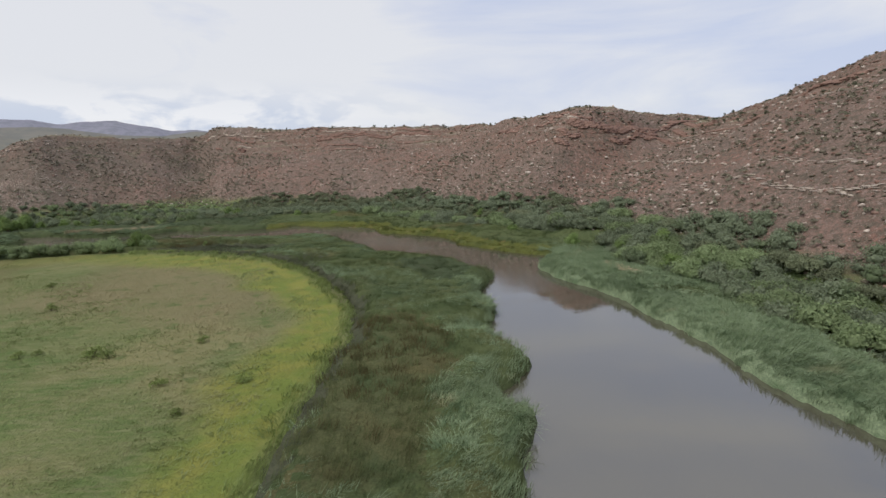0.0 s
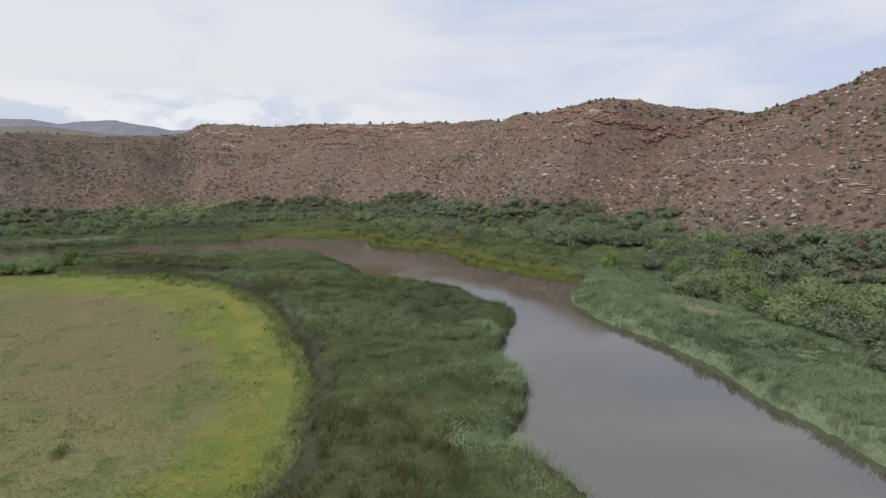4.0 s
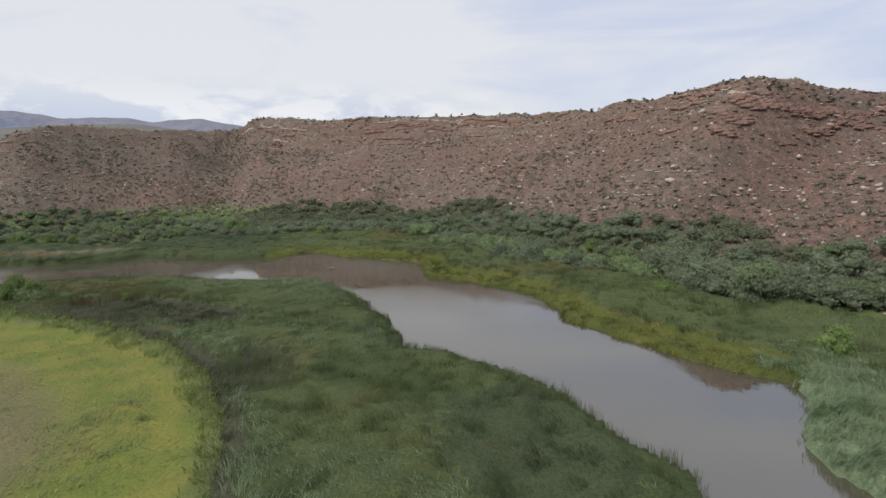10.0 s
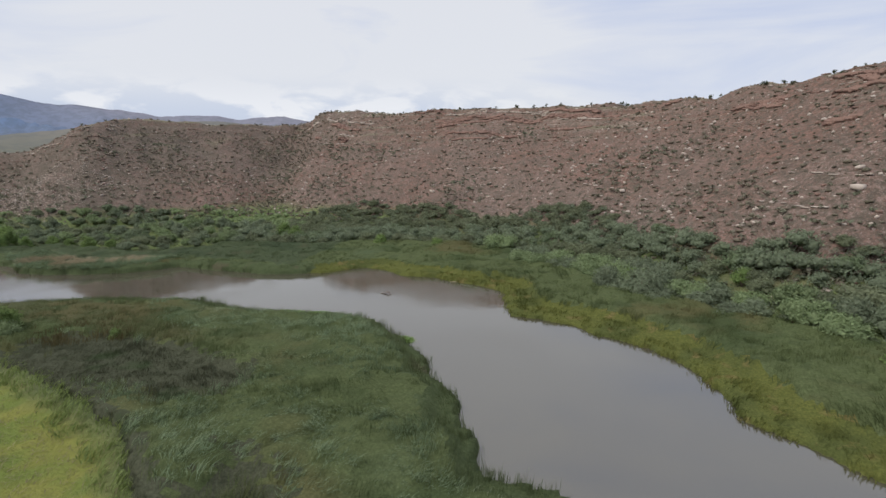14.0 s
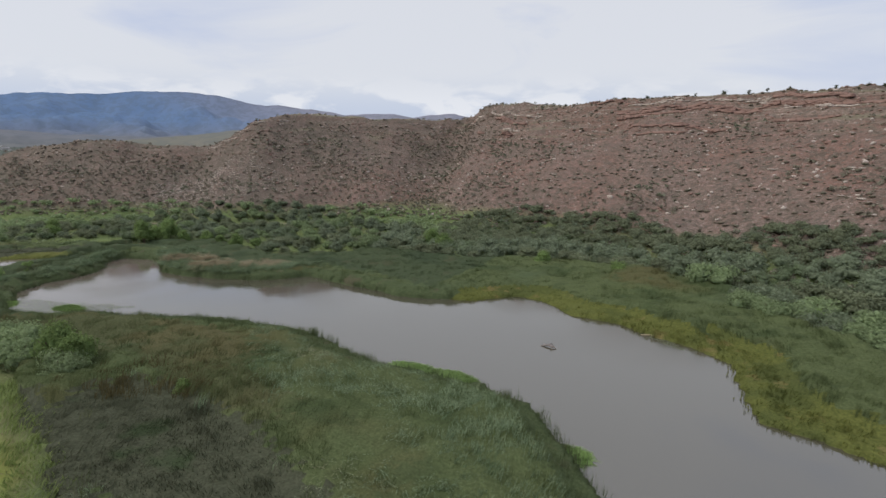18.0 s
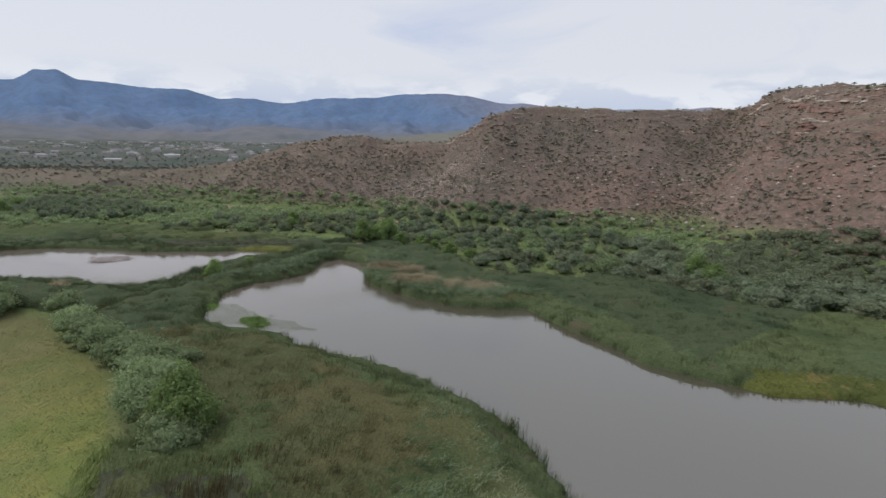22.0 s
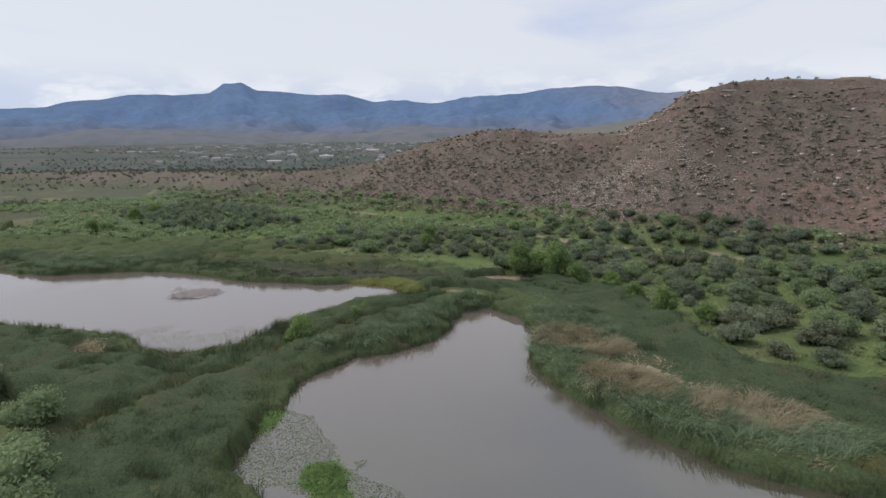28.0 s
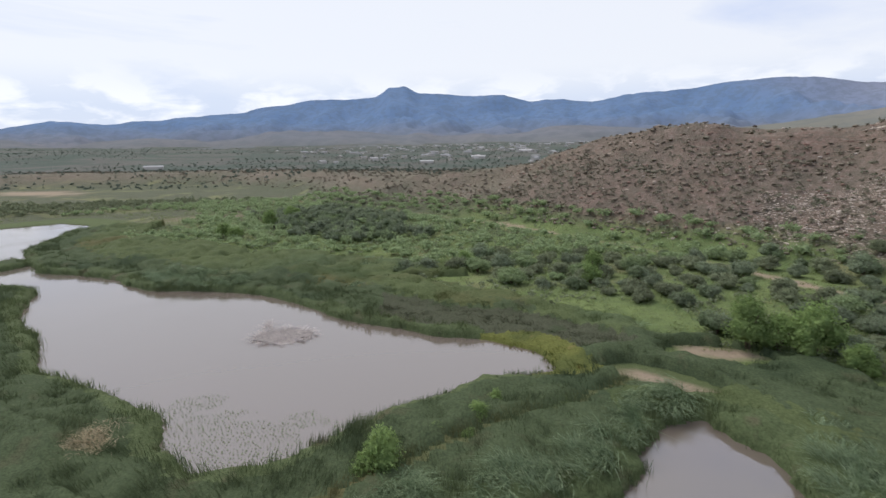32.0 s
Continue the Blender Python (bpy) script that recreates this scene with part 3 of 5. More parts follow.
M_BRIGHT = leaf_material("cottonwood_leaf", (0.159, 0.236, 0.080), (0.271, 0.354, 0.127), fine=2.2, thin=0.45)
M_OLIVE = leaf_material("olive_leaf", (0.204, 0.265, 0.130), (0.315, 0.382, 0.197), fine=2.2, thin=0.48)
M_MESQUITE = leaf_material("mesquite_leaf", (0.185, 0.21, 0.125), (0.272, 0.30, 0.18), fine=2.2, thin=0.48)
M_SCRUB = leaf_material("desert_scrub_leaf", (0.160, 0.134, 0.100), (0.256, 0.215, 0.160), [(0.05, 0.55, (0.179, 0.173, 0.118))], thin=0.05)
M_SHRUB = leaf_material("slope_shrub_leaf", (0.144, 0.134, 0.096), (0.228, 0.210, 0.150), [(0.06, 0.54, (0.150, 0.166, 0.108))], thin=0.15)
M_CREOSOTE = leaf_material("creosote_leaf", (0.133, 0.115, 0.082), (0.217, 0.185, 0.133), [(0.05, 0.55, (0.140, 0.140, 0.093))], thin=0.05)
M_JUNIPER = leaf_material("juniper_leaf", (0.055, 0.07, 0.04), (0.12, 0.135, 0.08))
M_LIME = leaf_material("water_plant_leaf", (0.18, 0.28, 0.08), (0.29, 0.40, 0.15))
M_LILY = leaf_material("lily_pad_leaf", (0.16, 0.20, 0.10), (0.30, 0.33, 0.21), None, 0.4)
M_STONE = stone_material("pale_stone", (0.36, 0.30, 0.25), (0.56, 0.49, 0.42))
M_REDSTONE = stone_material("red_sandstone", (0.20, 0.12, 0.095), (0.29, 0.20, 0.16))
M_WALL = plain_material("house_wall", (0.42, 0.38, 0.33), (0.60, 0.57, 0.52), 0.02)
# leaf colour lifted and greyed to paint haze over the distant trees
M_VALLEY = leaf_material("valley_leaf_painted_haze", (0.10, 0.125, 0.098), (0.15, 0.175, 0.14))
M_ROOF = plain_material("house_roof", (0.62, 0.60, 0.58), (0.22, 0.20, 0.19), 0.013)
M_DEAD = leaf_material("sodden_stalk", (0.26, 0.222, 0.205), (0.56, 0.50, 0.46), fine=3.0, thin=0.0)
M_DRIFT = plain_material("driftwood", (0.15, 0.125, 0.11), (0.26, 0.22, 0.19), 3.0)


# ---- mesh helpers ----
def mesh_np(name, verts, faces, mat, attrs=None, smooth=False):
    """A mesh from arrays; a quad that names its last corner twice is a triangle."""
    verts, faces = np.asarray(verts, np.float32), np.asarray(faces, np.int32)
    me = bpy.data.meshes.new(name)
    me.vertices.add(len(verts))
    me.vertices.foreach_set("co", verts.ravel())
    keep = np.ones(faces.shape, bool)
    if faces.shape[1] == 4:
        keep[:, 3] = faces[:, 3] != faces[:, 2]
    corners = faces[keep]
    count = keep.sum(1)
    me.loops.add(len(corners))
    me.loops.foreach_set("vertex_index", corners)
    me.polygons.add(len(faces))
    me.polygons.foreach_set("loop_start", np.concatenate([[0], np.cumsum(count)[:-1]]).astype(np.int32))
    if smooth:
        me.polygons.foreach_set("use_smooth", np.ones(len(faces), bool))
    me.update(calc_edges=True)
    for key, val in (attrs or {}).items():
        a = me.attributes.new(key, "FLOAT", "POINT")
        a.data.foreach_set("value", np.asarray(val, np.float32).ravel())
    me.materials.append(mat)
    return me


def grid_faces(nx, ny):
    i = np.arange((nx - 1) * (ny - 1))
    a = i // (nx - 1) * nx + i % (nx - 1)
    return np.stack([a, a + 1, a + nx + 1, a + nx], 1)


def structure(name, me, label, category):
    return tagged(new(name, me), label, category, kind="structure")


# ---- ground: one sheet to the horizon ----
def lines(lo, hi, step, far):
    out, x, s = [], hi, step
    while x < far:
        s *= 1.14
        x += s
        out.append(x)
    neg, x, s = [], lo, step
    while x > -far:
        s *= 1.14
        x -= s
        neg.append(x)
    return np.array(neg[::-1] + list(np.arange(lo, hi + step / 2, step)) + out)


lx, ly = lines(-290, 135, 1.35, 4700), lines(-10, 345, 1.35, 4700)
gx, gy = np.meshgrid(lx, ly)
gz = ground_z(gx, gy)
dm, dw = sample(D_M, gx, gy), sample(D_W, gx, gy)
outr = np.maximum(np.maximum(X0 - gx, gx - X1), np.maximum(Y0 - gy, gy - Y1))
steep = np.hypot(*np.gradient(gz, ly, lx))
hill_m = np.clip(sstep(3.5, 7.0, gz + 0.8 * fnoise(gx, gy, 12, 81, 3)) + sstep(-60, 0, outr), 0, 1)
fringe = sstep(-10.5 - 4 * sstep(70, 100, gy), -5 - 2 * sstep(70, 100, gy), dm + 2.0 * fnoise(gx, gy, 8, 82, 2)) * sstep(1.0, -1.0, dm) * sstep(-118, -50, gx + 6 * fnoise(gx, gy, 12, 83, 2))
mead_m = sstep(1.2, -1.2, dm)


def off_line(pts, x, y):
    p = np.array(pts, float)
    best = np.full(x.shape, 1e9)
    for (ax, ay), (bx, by) in zip(p[:-1], p[1:]):
        dx, dy = bx - ax, by - ay
        k = np.clip(((x - ax) * dx + (y - ay) * dy) / (dx * dx + dy * dy), 0, 1)
        best = np.minimum(best, np.hypot(x - ax - k * dx, y - ay - k * dy))
    return best


def blob(x, y, cx_, cy_, rx, ry, turn=0.0):
    a = radians(turn)
    dx, dy = x - cx_, y - cy_
    return np.hypot((dx * math.cos(a) + dy * math.sin(a)) / rx, (-dx * math.sin(a) + dy * math.cos(a)) / ry)


wob = 0.5 * fnoise(gx, gy, 5, 84, 2)
sand = sstep(1.5, 0.6, off_line(TRAIL, gx, gy) + wob + 1.0 * np.clip(vnoise(gx, gy, 12, 88), 0, 1))
for q in ((-138.3, 166.8, 4.2, 1.3, 45), (-144, 174.5, 3.8, 1.5, 70), (-405, -70, 40, 14, 60)):
    sand = np.maximum(sand, sstep(1.2, 0.8, blob(gx, gy, *q) + 0.4 * wob))
sand = np.maximum(sand, 0.45 * sstep(1.25, 0.75, blob(gx, gy, -270, 81, 20, 8, 105) + 0.4 * wob))
sand = np.maximum(sand, sstep(1.1, 0.5, np.abs(sample(D_A, gx, gy) - 0.5)) * (gx > 27) * (gy > 25) * (gy < 46))
wet = sstep(0.7, 0.1, dw) + 0.45 * sstep(0.8, 1.8, dm) * sstep(3.6, 2.2, dm + wob) * (gy < 135) * (gx < 0) * (gx > -70)
marsh = sstep(13, 10, dw) * sstep(0.5, 3, dm)
top_m = sstep(24, 30, gz) * sstep(0.42, 0.25, steep)
structure("ground", mesh_np("ground", np.stack([gx, gy, gz], -1).reshape(-1, 3), grid_faces(len(lx), len(ly)), M_GROUND,
    {"hill": hill_m, "meadow": mead_m, "fringe": fringe, "mud": np.clip(wet, 0, 1), "sand": sand, "cliff": 0.7 * sstep(1.3, 2.0, steep) * hill_m ,
     "marsh": marsh * (1 - hill_m), "top": top_m, "late": 0.85 * sstep(-72, -94, gx + 6 * fnoise(gx, gy, 14, 85, 2)), "wash": 0.4 * sstep(0.0, 0.7, sample(STREAK, gx, gy)) * hill_m, "straw": 0.8 * sstep(58, 84, gy + 8 * fnoise(gx, gy, 18, 87, 3)) * sstep(-78, -62, gx), "dry": np.maximum(sstep(-215, -275, gx + 0.3 * gy + 20 * fnoise(gx, gy, 40, 86, 2) - 30), 0.75 * hill_m * sstep(-112, -160, gx + 14 * fnoise(gx, gy, 25, 89, 2))), "rim": 0.85 * np.clip(sample(RIM, gx, gy) * (0.75 + 0.9 * fnoise(gx, gy, 24, 95, 3)), 0, 1) * hill_m * np.where(gx > -110, 1.0, 0.35), "bench": 0.85 * sstep(-225, -265, gx + 0.35 * (gy - 150) + 15 * fnoise(gx, gy, 30, 90, 3)), "far": sstep(-40, 60, outr)}, True), "wet meadow, marsh edge and stony red desert hillside", "ground")


def pond(name, outline, field, mat, label):
    x0, y0 = np.min(outline, 0) - 3
    x1, y1 = np.max(outline, 0) + 3
    xs, ys = np.arange(x0, x1, 2.0), np.arange(y0, y1, 2.0)
    px, py = np.meshgrid(xs, ys)
    f = grid_faces(len(xs), len(ys))
    keep = (sample(field, px, py) < 2.2).ravel()[f].any(1)
    me = mesh_np(name, np.stack([px, py, 0 * px], -1).reshape(-1, 3), f[keep], mat, None, True)
    structure(name, me, label, "water")


pond("water_main", pond_a, D_A, M_WATER, "still brown pond water mirroring clouds and the red hill")
pond("water_west", POND_B, D_B, M_SILT, "still pinkish-brown pond water with pondweed at its edge")

# ---- far range ----
RANGE = [(-140, 2.0), (-130, 2.3), (-126, 2.5), (-122.6, 3.2), (-118.6, 2.85), (-114, 3.4), (-107, 4.0), (-105.6, 4.6), (-100, 5.2), (-94.3, 5.6), (-92.9, 6.55),
    (-91.3, 6.6), (-89.9, 5.95), (-85.5, 5.6), (-81.3, 5.65), (-78.5, 4.9), (-75.4, 5.0), (-72.7, 4.6), (-69.5, 5.05), (-64.8, 5.4), (-58, 5.9), (-54, 5.7), (-50.5, 5.0),
    (-46.5, 4.7), (-42, 4.2), (-36.9, 4.35), (-35, 3.95), (-30.5, 4.2), (-26, 3.4), (-15, 3.2), (0, 3.0), (30, 3.0)]


def far_range(name, az0, az1, el_fn, r0, r1, base, rough, mat, label, seed):
    az = np.arange(az0, az1, 0.26)
    k = np.linspace(0, 1, 36)[:, None]
    r = r0 + (r1 - r0) * k
    top = 21 + r1 * np.tan(np.radians(el_fn(az)))[None, :]
    z = base + (top - base) * (0.22 * k + 0.78 * k ** 2.2)
    a = np.radians(az)[None, :]
    x, y = -60 + r * np.sin(a), 130 + r * np.cos(a)
    ridge = 1 - np.abs(fnoise(x, y, 0.12 * r1, seed, 5))
    z = z + (ridge - 0.75) * rough * np.sin(np.pi * np.clip(k, 0, 1)) ** 0.8
    z[0] -= 30
    me = mesh_np(name, np.stack([x, y, z], -1).reshape(-1, 3), grid_faces(len(az), 36), mat, None, True)
    structure(name, me, label, "mountains")


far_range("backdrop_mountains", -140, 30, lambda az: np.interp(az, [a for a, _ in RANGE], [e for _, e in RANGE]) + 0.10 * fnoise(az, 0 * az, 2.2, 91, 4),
    2300, 4200, 52.0, 150, M_RANGE, "backdrop mountain range with a flat-topped butte painted hazy blue", 92)
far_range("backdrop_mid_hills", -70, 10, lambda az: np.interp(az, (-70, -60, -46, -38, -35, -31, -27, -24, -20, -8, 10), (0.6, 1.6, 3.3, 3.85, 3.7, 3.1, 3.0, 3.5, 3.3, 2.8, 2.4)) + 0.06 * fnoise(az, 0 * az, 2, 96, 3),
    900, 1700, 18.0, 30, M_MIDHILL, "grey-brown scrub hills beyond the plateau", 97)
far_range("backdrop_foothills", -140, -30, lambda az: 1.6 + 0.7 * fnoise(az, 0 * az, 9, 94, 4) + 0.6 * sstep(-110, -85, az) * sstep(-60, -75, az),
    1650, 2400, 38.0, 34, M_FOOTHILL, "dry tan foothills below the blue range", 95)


# ---- vegetation builders ----
rng = np.random.default_rng(7)


def spots(n, x0, x1, y0, y1, seed):
    g = np.random.default_rng(seed)
    return g.uniform(x0, x1, n), g.uniform(y0, y1, n)


def blades(x, y, z, height, width, lean, lean_dir, seed, per, spread):
    """Tapered, bent blades: per blades in each tuft."""
    g = np.random.default_rng(seed)
    n = len(x) * per
    rep = lambda a: np.repeat(np.broadcast_to(a, x.shape), per)
    bx, by = rep(x) + g.normal(0, spread, n), rep(y) + g.normal(0, spread, n)
    bz = rep(z) - 0.1
    hgt = rep(height) * g.uniform(0.82, 1.03, n)
    wid = rep(width) * g.uniform(0.7, 1.3, n)
    ang = g.uniform(0, 2 * np.pi, n)
    ld = rep(lean_dir) + g.normal(0, 0.7, n)
    le = rep(lean) * g.uniform(0.5, 1.4, n) + g.uniform(0.02, 0.18, n)
    dx, dy = np.cos(ld), np.sin(ld)
    sx, sy = np.cos(ang) * wid / 2, np.sin(ang) * wid / 2
    mx, my, mz = bx + dx * le * hgt * 0.35, by + dy * le * hgt * 0.35, bz + hgt * 0.5 * np.cos(le * 0.5)
    tx, ty, tz = bx + dx * le * hgt * 1.05, by + dy * le * hgt * 1.05, bz + hgt * np.cos(np.minimum(le, 1.35) * 0.95)
    V = np.stack([np.stack(q, -1) for q in ((bx, by, bz), (mx + sx, my + sy, mz), (mx - sx, my - sy, mz), (tx, ty, tz))], 1)
    i = np.arange(n)[:, None, None] * 4
    F = (i + np.array([[0, 1, 2], [2, 1, 3]])[None]).reshape(-1, 3)
    return V.reshape(-1, 3), F


def stuff(name, V, F, mat, label, category, smooth=False):
    return tagged(new(name, mesh_np(name, V, F, mat, None, smooth)), label, category, kind="stuff")


# ---- reed beds ----
ISTHMUS_PATH = [(-111.4, 126.3), (-118, 131.7), (-121.4, 137.5), (-127, 144.6), (-130.9, 150), (-133.4, 155.5), (-136.8, 161.5), (-139.6, 165)]


def reed_width(x, y):
    """How far the reeds reach from the outer shore of the main pond."""
    w = np.where(y < 70, 9.5, np.where(y < 118, 13.5, np.where(x > -22, 16.5, 23.0)))
    w = np.where(x < -92, 16.0, w)
    return w + 2.5 * vnoise(x, y, 18, 101)


def outer_side(x, y):
    return ((x > 13) & (y < 120)) | ((x > -40) & (y > 125 - 0.6 * (x - 5))) | (y > 160)


def reed_kind(x, y, mixed=True):
    """0 green, 1 lodged pale, 2 dark rush, 3 rusty, 4 straw, 5 sedge, 6 margin, 7 brown, 8 dark, -1 none."""
    dA, dB, dM, hz = sample(D_A, x, y), sample(D_B, x, y), sample(D_M, x, y), sample(H, x, y)
    n1 = 0.25 * fnoise(x, y, 7, 108, 2) + 0.09 * np.random.default_rng(97).normal(0, 1, x.shape)
    out = outer_side(x, y)
    inner = (~out) & (dM > 1.1) & (x > -136) & (y > -30) & (y < 172)
    bank = out & (dA < reed_width(x, y)) & (x > -150)
    west = (dB < np.where(x < -178, 22, 15) + 4 * vnoise(x, y, 30, 103)) & (dM > 2)
    k = np.full(x.shape, -1)
    reach = np.where(inner & (y > 92) & (x < 9), -1.5 + 0.5 * vnoise(x, y, 4, 123), -0.2)
    clear_sand = (blob(x, y, -138.3, 166.8, 5.4, 2.7, 45) > 1) & (blob(x, y, -143, 174, 5.0, 2.8, 70) > 1)
    ok = (inner | bank | west) & (dA > reach) & (dB > 0.0) & (hz < 2.4) & clear_sand & ((dA > 0.4) | (blob(x, y, -105.5, 140.5, 7, 4, 25) > 1))
    k[ok] = 0
    lod = fnoise(x, y, 15, 104, 2)
    k[ok & bank & (y < 119) & (x > 10) & (lod + n1 > -0.45)] = 1
    dice = np.random.default_rng(99).uniform(0, 1, x.shape) if mixed else np.full(x.shape, 0.72)
    k[ok & inner & (lod > 0.3) & (dice < 0.4)] = 1
    k[ok & inner & (y < 85) & (dA < 3.6 + 2.2 * vnoise(x, y, 9, 125)) & (dice < 0.7)] = 1
    k[ok & (x < -90) & (lod > 0.1 - 0.2 * (x < -114)) & (y > 135) & (np.minimum(dA, dB) > 1.2) & (dice < 0.6)] = 1
    k[ok & (blob(x, y, -181, 109, 4, 9, -20) + n1 < 1)] = 1
    k[ok & inner & (dA < 6) & (x > -60) & (x < -5) & (lod > 0.0) & (dice < 0.55)] = 1
    for q in ((-84, 138.5, 25, 7.5, 8), (-6, 44, 5.5, 24, 0), (-58, 136, 9, 5, -15)):
        k[ok & inner & (blob(x, y, *q) + 1.5 * n1 + 0.2 * lod < 1) & (dice < 0.8)] = 7
    k[ok & ((bank & (x < -62) & (dA > 4.5 + 8 * n1)) | (inner & (x < -100 + 12 * n1)) | (inner & (blob(x, y, -2, 97, 7.5, 9, 30) + n1 < 1)) | (west & (x < -136) & (dB < 9 + 8 * n1)))] = 8
    k[ok & (off_line(ISTHMUS_PATH, x, y) < 0.6 + n1)] = 7
    k[ok & (blob(x, y, -52, 127.5, 15, 5.5, -8) + n1 < 1)] = 2
    k[ok & inner & (blob(x, y, -28.3, 111.5, 3.0, 6.5, 20) + 2 * n1 < 1) & (dice < 0.75)] = 2
    k[ok & inner & (dM < 2.2 + 3 * n1) & (x > -70)] = 2
    k[ok & west & (x > -172) & (x < -146) & (y > 140) & (dB < 9)] = 2
    for q in ((-65.5, 133.2, 5.5, 3.0, 10), (-6, 54, 4.5, 13, 0)):
        k[ok & inner & (blob(x, y, *q) + 2 * n1 < 1.2) & (dice < 0.3)] = 3
    for q in ((-114, 169.5, 4.5, 2.6, 0), (-105.5, 171, 4.0, 2.0, 0), (-97.5, 172.5, 4.8, 2.4, -15), (-130.7, 122.5, 2.0, 1.4, 0), (-26, 147, 2.5, 1.5, 0), (31, 92, 1.6, 7, 12)):
        k[ok & (blob(x, y, *q) + 1.6 * n1 < (1.1 if mixed else 0.45)) & (dice < 0.8)] = 4
    k[ok & bank & (x > -24) & (x < 25) & (y > 112) & (dA < 4.5 + 2 * n1)] = 5
    k[ok & bank & (x > -58) & (x < -20) & (dA < 3.0)] = 5
    k[ok & west & (x > -152) & (x < -140) & (y > 150) & (dB < 4)] = 5
    edge = np.minimum(dA, dB)
    k[ok & (k != 4) & (edge < 1.7 + 0.8 * vnoise(x, y, 5, 126)) & (dice < 0.85) & ((inner & (y > 84)) | (x < -22)) & (k != 5)] = 6
    return k, inner


REEDS = (("reed_bed", M_REED, 2.1, 0.26, 0.036, "dense dark green cattail reeds standing in the marsh"),
         ("lodged_reed_bed", M_PALE, 1.9, 0.85, 0.046, "grey-green cattails laid over by the wind"),
         ("rush_bed", M_RUSH, 1.1, 0.6, 0.045, "low dark rushes and dead stems in wet ground"),
         ("rusty_reed_bed", M_ORANGE, 2.0, 0.25, 0.06, "rust-brown drying reeds amid the green bed"),
         ("straw_reed_mat", M_STRAW, 1.6, 1.35, 0.045, "flattened straw-coloured dead reeds at the bank"),
         ("sedge_bank", M_SEDGE, 0.9, 0.5, 0.06, "low yellow-green sedge along the waterline"),
         ("reed_margin", M_MARGIN, 1.95, 0.2, 0.042, "dark upright reeds with dead stems at the waterline"),
         ("brown_reed_bed", M_BROWN, 1.9, 0.25, 0.036, "olive-brown reeds going over in the wet marsh"),
         ("dark_reed_bed", M_DARK, 2.0, 0.28, 0.038, "dark bluish-green cattails in dense stands"))
MASS = (1.45, 0.95, 0.45, 1.35, 0.40, 0.38, 1.35, 1.25, 1.4)   # height of the closed stand under the tips
step = 0.55
xs, ys = np.arange(-250, 60, step), np.arange(-20, 215, step)
mx, my = np.meshgrid(xs, ys)
mx, my = mx + 0.16 * vnoise(mx, my, 0.9, 127), my + 0.16 * vnoise(mx, my, 0.9, 128)
mkind = reed_kind(mx.ravel(), my.ravel(), False)[0]
mkind = mkind.reshape(mx.shape)
stand = mkind >= 0
mtop = np.array(MASS + (0.0,))[mkind]
for _ in range(2):
    P, W = np.pad(mtop * stand, 1), np.pad(stand.astype(float), 1)
    near9 = lambda q: sum(q[1 + i:q.shape[0] - 1 + i, 1 + j:q.shape[1] - 1 + j] for i in (-1, 0, 1) for j in (-1, 0, 1))
    mtop = np.where(stand, near9(P) / np.maximum(near9(W), 1), 0)
mtop = mtop * np.where((mx < -112) & (my > 128), 0.72, 1.0) * np.where((mx < -120) & (my < 142) & (sample(D_B, mx, my) < 6), 0.6, 1.0)
mtop = mtop * (1 + 0.16 * fnoise(mx, my, 7, 106, 2) + np.where(mx < -112, 0.38, 0.17) * fnoise(mx, my, 2.4, 129, 2) + 0.05 * np.random.default_rng(130).normal(0, 1, mx.shape))
mtop = mtop * (0.45 + 0.55 * sstep(0.2, 0.9, off_line(ISTHMUS_PATH, mx, my)))
mtop = mtop * np.where((mx < -40) & (mx > -112), 0.78, 1.0) * (0.7 + 0.3 * sstep(0.1, 1.4, np.minimum(sample(D_A, mx, my), sample(D_B, mx, my)) + 0.5 * vnoise(mx, my, 1.5, 135)))
mbase = np.maximum(sample(H, mx, my), -0.15)
mz = np.where(stand, mbase + mtop, np.minimum(sample(H, mx, my), 0.1) - 0.35)
mfaces = grid_faces(len(xs), len(ys))
mcorner = mkind.ravel()[mfaces]
mface_kind = np.where(mcorner[:, 0] >= 0, mcorner[:, 0], mcorner.max(1))
mverts = np.stack([mx, my, mz], -1).reshape(-1, 3)


def stand_top(x, y):
    """Height of the closed stand over the ground."""
    i = np.clip(np.round((x - xs[0]) / step).astype(int), 0, len(xs) - 1)
    j = np.clip(np.round((y - ys[0]) / step).astype(int), 0, len(ys) - 1)
    return mtop[j, i]


x, y = spots(255000, -250, 60, -20, 215, 11)
g = np.random.default_rng(12)
kind, inner = reed_kind(x, y)
keep = (kind >= 0) & ((y > 20) | (g.uniform(0, 1, len(x)) < 0.15)) & (inner | (g.uniform(0, 1, len(x)) < np.where((y > 178) | (x < -180), 0.38, 0.6)))
x, y, kind, inner = x[keep], y[keep], kind[keep], inner[keep]
z = np.maximum(sample(H, x, y), -0.15)
shore = np.minimum(sample(D_A, x, y), sample(D_B, x, y))
ldir = 3.2 * vnoise(x, y, 16, 105) + 0.6
patchy = 1 + 0.16 * fnoise(x, y, 7, 106, 2) + 0.09 * vnoise(x, y, 1.6, 110)
rise = np.where(shore > 0.9, np.where(x < -100, 0.38, 0.6) * stand_top(x, y), 0.0)
